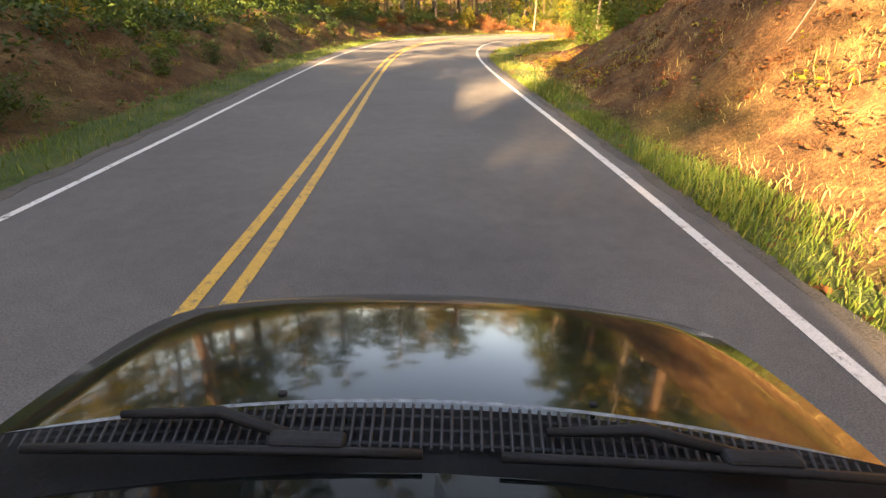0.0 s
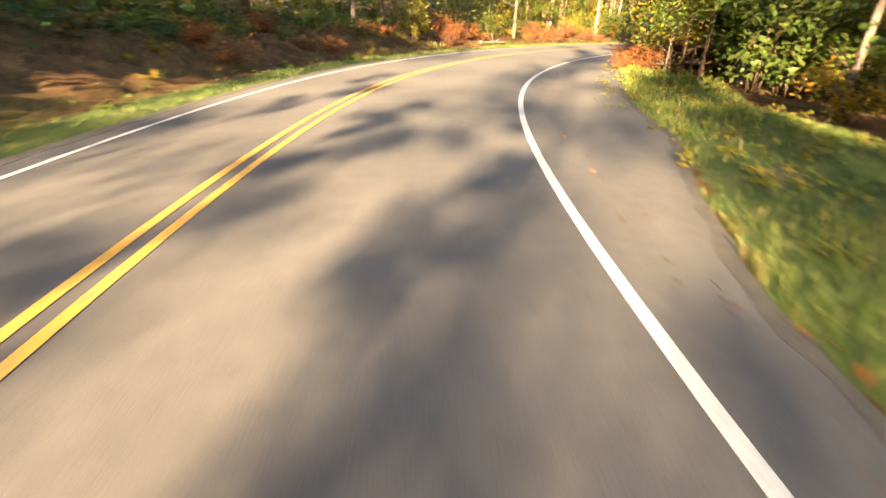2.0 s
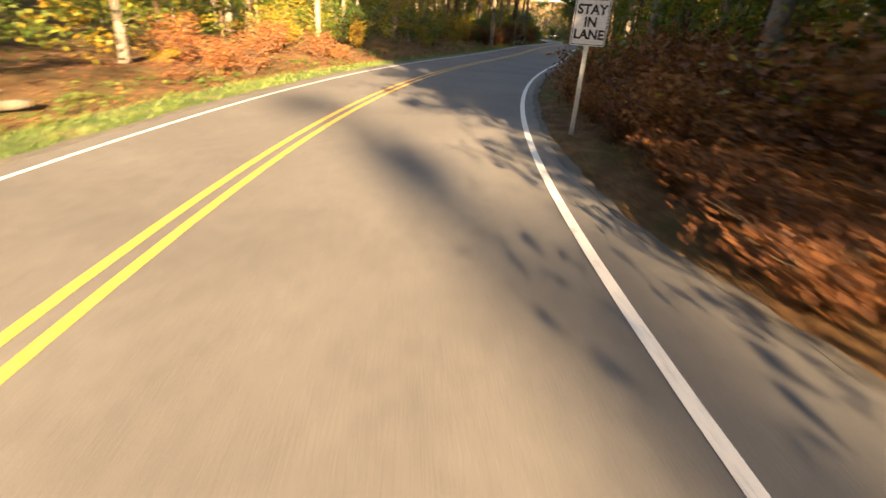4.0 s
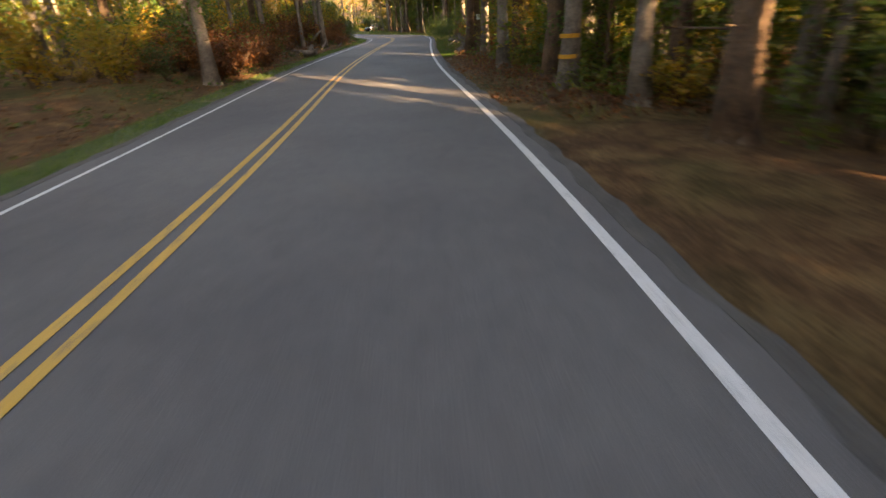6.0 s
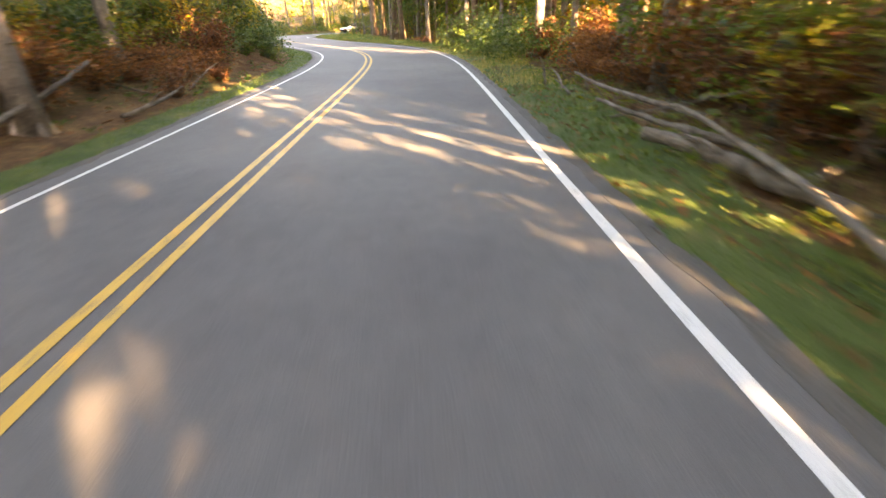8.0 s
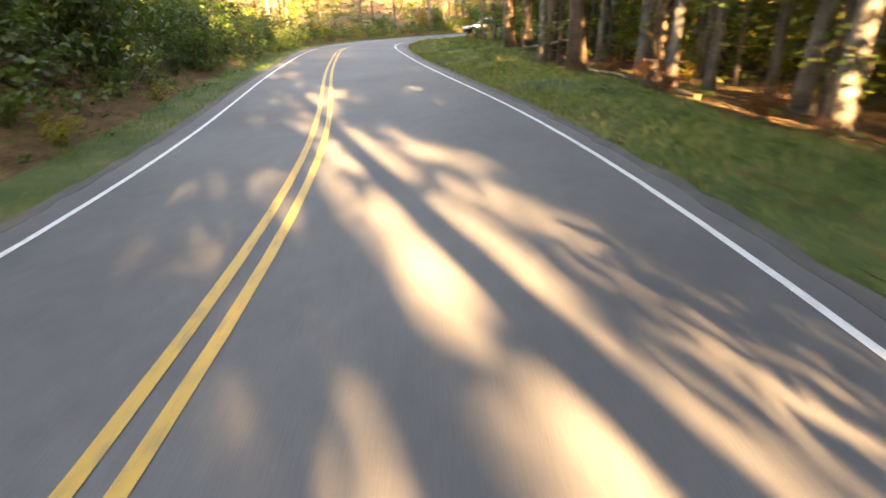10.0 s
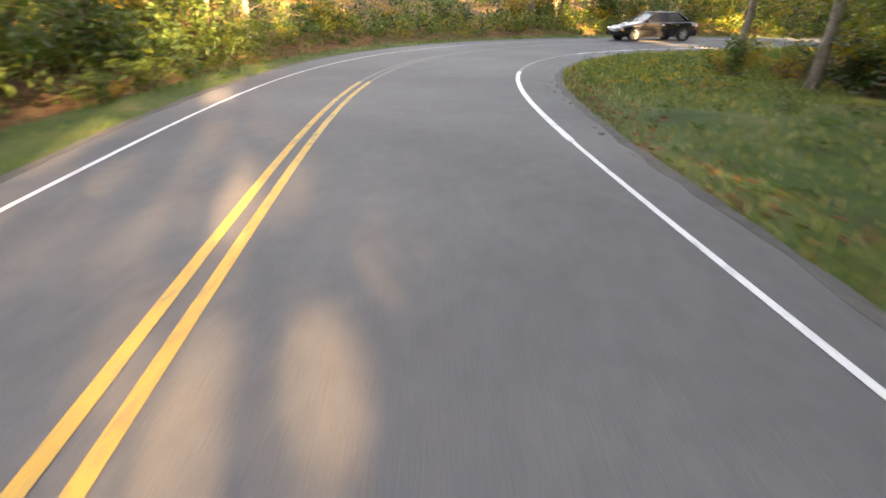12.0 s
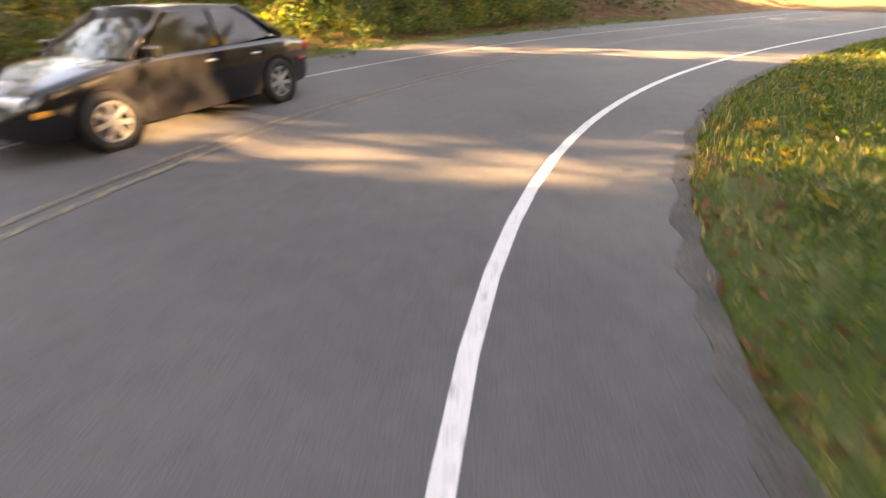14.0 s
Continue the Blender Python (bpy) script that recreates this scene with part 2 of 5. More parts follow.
def land(px, py):
    s, d = nearest(px, py)
    z = bank(s, d)
    a = np.abs(d)
    rough = np.clip((a - 4.0) / 4.0, 0, 1)
    wob = np.array([noise.noise((x * 0.45, y * 0.45, 3.1)) * 0.16 + noise.noise((x * 0.13, y * 0.13, 7.7)) * 0.35 for x, y in zip(np.atleast_1d(px), np.atleast_1d(py))])
    z = z + wob * rough
    edge = np.where(d < 0, np.interp(s, *np.array(LEFT_BANK)[:, :2].T), np.interp(s, *np.array(RIGHT_BANK)[:, :2].T))
    near = np.clip((a - edge - 0.1) / 1.0, 0, 1)
    return -0.045 * (1 - near) + z * near, s, d


def ground_z(x, y):
    z, s, d = land(np.array([x]), np.array([y]))
    return float(z[0])


# ---- mesh helpers ----
def mesh_object(name, verts, faces, mat, parent=None, smooth=True):
    me = bpy.data.meshes.new(name)
    me.from_pydata([tuple(v) for v in verts], [], [tuple(f) for f in faces])
    me.update()
    me.materials.append(mat)
    if smooth:
        me.shade_smooth()
    ob = new(name, me)
    ob.parent = parent
    return ob


def part(name, bm, mat, parent, label="", smooth=False):
    me = bpy.data.meshes.new(name)
    bm.to_mesh(me)
    bm.free()
    me.materials.append(mat)
    if smooth:
        me.shade_smooth()
    ob = new(name, me)
    ob.parent = parent
    return tagged(ob, label)


def strip(name, s0, s1, d0, d1, z, mat, step=1.0, parent=None, thick=0.0, wobble=0.0, seed=1):
    """A band along the road between two distances from its middle, which may be functions of s."""
    f0 = d0 if callable(d0) else (lambda s: d0)
    f1 = d1 if callable(d1) else (lambda s: d1)
    rnd = random.Random(seed)
    n = max(2, int((s1 - s0) / step) + 1)
    verts, faces = [], []
    for i in range(n):
        s = s0 + (s1 - s0) * i / (n - 1)
        w0, w1 = rnd.uniform(-wobble, wobble), rnd.uniform(-wobble, wobble)
        a, b = at(s, f0(s) + w0, z), at(s, f1(s) + w1, z)
        verts += [a, b]
        if thick:
            verts += [(a.x, a.y, z - thick), (b.x, b.y, z - thick)]
    m = 4 if thick else 2
    for i in range(n - 1):
        a, b = m * i, m * (i + 1)
        faces.append((a, a + 1, b + 1, b))
        if thick:
            faces += [(a + 2, a, b, b + 2), (a + 1, a + 3, b + 3, b + 1)]
    if thick:
        faces += [(0, 2, 3, 1), (m * (n - 1), m * (n - 1) + 1, m * (n - 1) + 3, m * (n - 1) + 2)]
    return mesh_object(name, verts, faces, mat, parent, smooth=False)


def edge_of(rows):
    tab = np.array(rows)
    return lambda s: float(np.interp(s, tab[:, 0], tab[:, 1]))


# ---- ground, road and paint ----
def build_ground():
    x0, x1, y0, y1, q = RX.min() - 70, RX.max() + 70, -125.0, RY.max() + 75, 1.2
    gx, gy = np.arange(x0, x1, q), np.arange(y0, y1, q)
    xx, yy = np.meshgrid(gx, gy)
    z, s, d = land(xx.ravel(), yy.ravel())
    nx, ny = len(gx), len(gy)
    verts = list(zip(xx.ravel(), yy.ravel(), z))
    faces = [(j * nx + i, j * nx + i + 1, (j + 1) * nx + i + 1, (j + 1) * nx + i) for j in range(ny - 1) for i in range(nx - 1)]
    # far ring out to the horizon
    ring = [i for i in range(nx)] + [j * nx + nx - 1 for j in range(1, ny)] + [(ny - 1) * nx + i for i in range(nx - 2, -1, -1)] + [j * nx for j in range(ny - 2, 0, -1)]
    cx, cy = (x0 + x1) / 2, (y0 + y1) / 2
    base = len(verts)
    for i in ring:
        v = Vector((verts[i][0] - cx, verts[i][1] - cy)).normalized() * 3000
        verts.append((cx + v.x, cy + v.y, 1.0))
    m = len(ring)
    faces += [(ring[i], base + i, base + (i + 1) % m, ring[(i + 1) % m]) for i in range(m)]
    ob = mesh_object("ground", verts, faces, soil)
    tagged(ob, "red-brown forest soil with leaf litter and cut banks", "ground", kind="structure")


build_ground()
S0, S1 = -70.0, 236.0
edge_l, edge_r = edge_of([(r[0], -r[1]) for r in LEFT_BANK]), edge_of([(r[0], r[1]) for r in RIGHT_BANK])
LANE_R, LANE_L, PAIR = 3.737, -2.277, 0.115
tagged(strip("road", S0, S1, edge_l, edge_r, 0.0, asphalt, 1.0, thick=0.12, wobble=0.03), "worn grey asphalt two-lane country road", "road", kind="structure")
for s0, s1, mat, txt in ((S0, 136, white_paint, "white painted edge line on the asphalt"), (171.02, 180, white_paint, "white painted edge line on the asphalt"), (180.02, 188.5, white_worn, "white edge line worn away by tyres"), (188.52, S1, white_paint, "white painted edge line on the asphalt")):
    tagged(strip("edge_line", s0, s1, LANE_R - 0.055, LANE_R + 0.055, 0.006, mat), txt, "road marking", kind="structure")
tagged(strip("edge_line", 136.02, 171, LANE_R - 0.034, LANE_R + 0.034, 0.006, white_paint), "thin white painted edge line on the asphalt", "road marking", kind="structure")
for s0, s1, mat, txt in ((S0, 176, white_paint, "white painted edge line on the asphalt"), (176.02, S1, white_thin, "worn white edge line in the bend")):
    tagged(strip("edge_line", s0, s1, LANE_L - 0.038, LANE_L + 0.038, 0.006, mat), txt, "road marking", kind="structure")
for k in (-1, 1):
    for s0, s1, mat, txt in ((S0, 171, yellow_paint, "worn yellow painted centre line on the asphalt"), (171.02, 177, yellow_mid, "worn yellow painted centre line in the bend"), (177.02, S1, yellow_worn, "faded yellow centre line, nearly worn away")):
        tagged(strip("centre_line", s0, s1, k * PAIR - 0.05, k * PAIR + 0.05, 0.006, mat), txt, "road marking", kind="structure")
tagged(strip("shoulder", S0, S1, lambda s: edge_r(s) - 0.05, lambda s: edge_r(s) + 0.12, 0.004, shoulder_mat, 0.35, thick=0.1, wobble=0.05, seed=3), "grey gravel shoulder along the asphalt", "shoulder", kind="structure")
tagged(strip("shoulder", S0, S1, lambda s: edge_l(s) - 0.12, lambda s: edge_l(s) + 0.05, 0.004, shoulder_mat, 0.35, thick=0.1, wobble=0.04, seed=4), "grey gravel shoulder along the asphalt", "shoulder", kind="structure")


def patch(name, s, d, length, width, mat, label, seed, z=0.005):
    """A flat stain or repair with an uneven outline."""
    rnd = random.Random(seed)
    n = 22
    verts = []
    for i in range(n):
        q = 2 * math.pi * i / n
        r = rnd.uniform(0.75, 1.1)
        verts.append(at(s + math.cos(q) * length / 2 * r, d + math.sin(q) * width / 2 * r, z))
    tagged(mesh_object(name, verts, [tuple(range(n))], mat, None, False), label, "stain", kind="structure")


for i, (s, d, a, w) in enumerate(((104.6, 0.9, 0.25, 0.3), (104.6, 1.45, 0.25, 0.22), (104.5, 1.8, 0.25, 0.2), (104.3, 2.6, 0.22, 0.22))):
    patch("oil_stain", s, d, a, w, stain_mat, "dark oil stain on the asphalt", i)
for i, (s0, s1, d0, d1) in enumerate(((177, 190, 4.0, 4.5), (180, 190, 3.2, 3.0), (179, 188, 4.5, 4.8))):
    tagged(strip("tyre_mark", s0, s1, lambda s: d0 + (d1 - d0) * (s - s0) / (s1 - s0) - 0.012, lambda s: d0 + (d1 - d0) * (s - s0) / (s1 - s0) + 0.012, 0.0075, tyre_mat, 0.7, wobble=0.015, seed=i),
           "dark tyre mark on the asphalt", "tyre mark", kind="structure")


# ---- vegetation ----
def tube(verts, faces, pts, radii, sides=7):
    """A tapered round limb along points."""
    base = len(verts)
    pts = [Vector(p) for p in pts]
    for i, (p, r) in enumerate(zip(pts, radii)):
        way = (pts[min(i + 1, len(pts) - 1)] - pts[max(i - 1, 0)]).normalized()
        a = way.orthogonal().normalized()
        b = way.cross(a)
        for k in range(sides):
            q = 2 * math.pi * k / sides
            verts.append(p + r * (a * math.cos(q) + b * math.sin(q)))
    for i in range(len(pts) - 1):
        for k in range(sides):
            a, b = base + i * sides + k, base + i * sides + (k + 1) % sides
            faces.append((a, b, b + sides, a + sides))
    faces.append(tuple(base + (len(pts) - 1) * sides + k for k in range(sides)))
    faces.append(tuple(base + k for k in reversed(range(sides))))


def leaves(verts, faces, rnd, centre, spread, n, size, flat=0.6):
    """n bent leaves round a centre."""
    for _ in range(n):
        while True:
            v = Vector((rnd.uniform(-1, 1), rnd.uniform(-1, 1), rnd.uniform(-1, 1)))
            if v.length < 1:
                break
        c = Vector(centre) + Vector((v.x * spread[0], v.y * spread[1], v.z * spread[2]))
        up = Vector((rnd.gauss(0, flat), rnd.gauss(0, flat), 1)).normalized()
        a = up.orthogonal().normalized()
        a = Matrix.Rotation(rnd.uniform(0, 6.28), 3, up) @ a
        b = up.cross(a)
        L = size * rnd.uniform(0.6, 1.3)
        k = len(verts)
        verts += [c - a * L * 0.55, c - b * L * 0.3 + up * L * 0.06, c + a * L * 0.55 - up * L * 0.12, c + b * L * 0.3 + up * L * 0.06]
        faces += [(k, k + 1, k + 2), (k, k + 2, k + 3)]


def tree_model(seed, height, girth, bark, leaf, crown_low, spread, n_leaf, leaf_size):
    rnd = random.Random(seed)
    root = new("tree")
    verts, faces = [], []
    lean = Vector((rnd.gauss(0, 0.012), rnd.gauss(0, 0.012), 0))
    pts, radii = [], []
    for i in range(12):
        u = i / 11
        p = lean * height * u + Vector((noise.noise((u * 3, seed, 0)) * 0.18, noise.noise((u * 3, seed, 9)) * 0.18, height * u - 0.3))
        pts.append(p)
        radii.append(girth * (1 - 0.82 * u) * (1.5 - 0.5 * min(1, u * 14)))
    tube(verts, faces, pts, radii, 10)
    # root flare
    for k in range(5):
        q = k * 1.257 + rnd.uniform(-0.3, 0.3)
        tube(verts, faces, [(0, 0, 0.5), (math.cos(q) * girth * 1.3, math.sin(q) * girth * 1.3, 0.02), (math.cos(q) * girth * 2.4, math.sin(q) * girth * 2.4, -0.25)],
             [girth * 0.7, girth * 0.4, girth * 0.12], 5)
    lv, lf = [], []
    n = 26
    for i in range(n):
        u = crown_low + (1 - crown_low) * (i + rnd.random()) / n
        j = min(10, int(u * 11))
        p0 = pts[j].lerp(pts[j + 1], u * 11 - j)
        q = rnd.uniform(0, 6.28)
        reach = spread * (1.15 - u * 0.75) * rnd.uniform(0.5, 1.1)
        p1 = p0 + Vector((math.cos(q) * reach * 0.5, math.sin(q) * reach * 0.5, reach * 0.2))
        p2 = p0 + Vector((math.cos(q) * reach, math.sin(q) * reach, reach * rnd.uniform(0.1, 0.5)))
        r = radii[j] * 0.3
        tube(verts, faces, [p0, p1, p2], [r, r * 0.6, r * 0.2], 5)
        for c in (p1, p2, p1.lerp(p2, 0.5)):
            leaves(lv, lf, rnd, c, (reach * 0.4, reach * 0.4, reach * 0.22), n_leaf // (n * 3), leaf_size)
    # dead stubs low on the trunk
    for i in range(4):
        u = rnd.uniform(0.1, crown_low)
        j = min(10, int(u * 11))
        q = rnd.uniform(0, 6.28)
        L = rnd.uniform(0.3, 1.3)
        tube(verts, faces, [pts[j], pts[j] + Vector((math.cos(q) * L, math.sin(q) * L, rnd.uniform(-0.1, 0.3)))], [0.03, 0.008], 4)
    mesh_object("trunk", verts, faces, bark, root)
    mesh_object("crown", lv, lf, leaf, root)
    return root


def bush_model(seed, height, spread, leaf, n, size, stems=6, name="bush"):
    rnd = random.Random(seed)
    root = new(name)
    verts, faces, lv, lf = [], [], [], []
    for i in range(stems):
        q = rnd.uniform(0, 6.28)
        r = spread * rnd.uniform(0.2, 1.0)
        top = Vector((math.cos(q) * r, math.sin(q) * r, height * rnd.uniform(0.55, 1.0)))
        midp = top * 0.5 + Vector((rnd.gauss(0, 0.1), rnd.gauss(0, 0.1), 0.15 * height))
        tube(verts, faces, [(rnd.gauss(0, 0.06), rnd.gauss(0, 0.06), -0.1), midp, top], [0.022, 0.014, 0.005], 5)
        for k in range(5):
            c = Vector((0, 0, 0.1)).lerp(midp, 0.6 + 0.4 * k / 4) if k < 2 else midp.lerp(top, (k - 1) / 3)
            c = c + Vector((rnd.gauss(0, 0.16 * spread), rnd.gauss(0, 0.16 * spread), rnd.gauss(0, 0.08 * height)))
            g = rnd.uniform(0.22, 0.42)
            leaves(lv, lf, rnd, c, (spread * g, spread * g, height * g * 0.55), n // (stems * 5), size, 0.9)
            tube(verts, faces, [midp, c], [0.01, 0.003], 4)
    mesh_object("stem", verts, faces, bark_mats[1], root)
    mesh_object("foliage", lv, lf, leaf, root)
    return root


TREES = [tree_model(11, 19, 0.21, bark_mats[0], leaf_green, 0.30, 4.2, 2000, 0.42),
         tree_model(12, 16, 0.13, bark_mats[0], leaf_yellow, 0.28, 3.4, 1700, 0.36),
         tree_model(13, 21, 0.26, bark_mats[1], leaf_dark, 0.34, 4.6, 2100, 0.44),
         tree_model(14, 9, 0.06, bark_mats[1], leaf_green, 0.1, 2.4, 2600, 0.15),
         tree_model(15, 7, 0.045, bark_mats[0], leaf_yellow, 0.1, 2.0, 2400, 0.13)]
for ob, txt in zip(TREES, ("tall grey-barked hardwood tree with a green crown", "slender grey-barked tree with yellowing leaves", "thick brown-barked pine-like tree with a dark crown",
                           "thin young brown-barked forest tree", "thin pale sapling with yellow-green leaves")):
    tagged(ob, txt, "tree", "forest trees")
# model of the trees added behind the start to cast shade
SHADE_TREE = tree_model(16, 22, 0.2, bark_mats[0], leaf_dark, 0.45, 5.0, 4200, 0.4)
tagged(SHADE_TREE, "tall grey tree with a high dark crown, added for shade", "tree", "forest trees")
BUSHES = [bush_model(21, 1.7, 1.0, leaf_green, 900, 0.13), bush_model(22, 2.6, 1.2, leaf_dark, 1100, 0.15, 8), bush_model(23, 1.1, 0.9, leaf_yellow, 700, 0.11),
          bush_model(24, 2.2, 1.1, leaf_yellow, 900, 0.14, 7)]
for ob, txt in zip(BUSHES, ("green leafy roadside bush", "dark green dense undergrowth bush", "low yellow-green undergrowth bush", "yellowing tall undergrowth bush")):
    tagged(ob, txt, "bush", "undergrowth")
DEAD = [bush_model(31, 1.6, 1.0, leaf_dead, 1500, 0.11, 12, "dead_bush"), bush_model(32, 0.9, 1.3, leaf_dead, 1300, 0.1, 12, "dead_bush"), bush_model(33, 1.3, 1.2, leaf_dead, 900, 0.105, 16, "dead_bush")]
for ob in DEAD:
    tagged(ob, "dead bush with withered rust-brown leaves", "dead bush", "dead brush")
used = set()
PLACED = []


def put(model, x, y, turn=0.0, size=1.0, tilt=0.0, sink=0.05):
    m = Matrix.Translation((x, y, ground_z(x, y) - sink)) @ pose(0, 0, 0, tilt, 0, turn) @ Matrix.Scale(size, 4)
    if model.name not in used:
        used.add(model.name)
        ob = model
    else:
        ob = copy_thing(model, Matrix.Identity(4))
    ob.matrix_basis = m
    return ob


FAR = []


def put_far(model, x, y, turn=0.0, size=1.0):
    FAR.append((model, Matrix.Translation((x, y, ground_z(x, y) - 0.05)) @ pose(0, 0, 0, 0, 0, turn) @ Matrix.Scale(size, 4)))


def far_trees():
    """The trees that stand deeper in the woods, joined by material."""
    groups = collections.defaultdict(list)
    for model, m in FAR:
        for ob in model.children:
            groups[ob.name.split(".")[0], ob.data.materials[0]].append((ob.data, m))
    for (kind, mat), rows in groups.items():
        co, loops, starts, totals = [], [], [], []
        nv = nl = 0
        for me, m in rows:
            v = np.empty(len(me.vertices) * 3)
            me.vertices.foreach_get("co", v)
            k = np.empty(len(me.loops), int)
            me.loops.foreach_get("vertex_index", k)
            a, b = np.empty(len(me.polygons), int), np.empty(len(me.polygons), int)
            me.polygons.foreach_get("loop_start", a)
            me.polygons.foreach_get("loop_total", b)
            mm = np.array(m)
            co.append(v.reshape(-1, 3) @ mm[:3, :3].T + mm[:3, 3])
            loops.append(k + nv)
            starts.append(a + nl)
            totals.append(b)
            nv += len(me.vertices)
            nl += len(k)
        out = bpy.data.meshes.new("far_tree_" + kind)
        out.vertices.add(nv)
        out.vertices.foreach_set("co", np.concatenate(co).ravel())
        out.loops.add(nl)
        out.loops.foreach_set("vertex_index", np.concatenate(loops))
        first = np.concatenate(starts)
        out.polygons.add(len(first))
        out.polygons.foreach_set("loop_start", first)
        out.polygons.foreach_set("loop_total", np.concatenate(totals))
        out.update(calc_edges=True)
        out.materials.append(mat)
        out.shade_smooth()
        name, label = {"trunk": ("far_trees", "trunks of trees deeper in the woods"), "crown": ("far_trees", "crowns of trees deeper in the woods"),
                       "stem": ("far_bushes", "stems of bushes deeper in the woods")}.get(kind, ("far_bushes", "leafy bushes deeper in the woods"))
        tagged(new(name, out), label, "woods", kind="stuff")


# clearings through which the low sun reaches the road: a lit place, half the width
CLEARINGS = [(at(s, d), w) for s, d, w in ((-13, 9.3, 3.4), (-6, 2.0, 0.5), (3, -1.5, 1.2), (14, 0.5, 1.2), (26, 5.0, 1.8), (-9, -9.5, 1.6), (34, -0.4, 1.1), (42, -3.0, 2.2), (47, -2.5, 1.6),
                                           (86, 2.0, -0.9), (124, -4.6, 0.2), (118, -7.5, 0.2), (163, -3.8, 0.5), (167, -4.2, 0.8), (171, -1.0, -0.2), (178, 2.0, 0.2), (188, -1.0, 0.2),
                                           (198, 0.5, 1.1), (206, -4.5, 0.9))]


def sunny(x, y, wide=0.0):
    back = Vector((-sun_way.x, -sun_way.y)).normalized()
    for a, w in CLEARINGS:
        rel = Vector((x - a[0], y - a[1]))
        along = rel.dot(back)
        if 3 < along < 96 and abs(rel.x * back.y - rel.y * back.x) < w + wide:
            return True
    return False


def scatter(rnd, models, weights, s0, s1, d0, d1, n, size=(0.8, 1.25), gap=0.0, taken=None, clear=False):
    taken = [] if taken is None else taken
    made = tries = 0
    low = min(abs(d0), abs(d1))
    while made < n and tries < n * 10:
        tries += 1
        s, d = rnd.uniform(s0, s1), rnd.uniform(d0, d1)
        p = at(s, d)
        ns, nd = nearest(p.x, p.y)
        if abs(nd[0]) < low - 0.2 and (nd[0] > 0) == (d > 0) or abs(nd[0]) < 4.6 and (nd[0] > 0) != (d > 0):
            continue
        if clear and sunny(p.x, p.y, 1.5):
            continue
        if any((p.x - a) ** 2 + (p.y - b) ** 2 < gap * gap for a, b in taken):
            continue
        taken.append((p.x, p.y))
        limit = 11.5 if models is TREES else 8.4 if models is BUSHES else 30
        plant = put if abs(nd[0]) < limit else put_far
        plant(rnd.choices(models, weights)[0], p.x, p.y, rnd.uniform(0, 360), rnd.uniform(*size))
        made += 1
    return taken


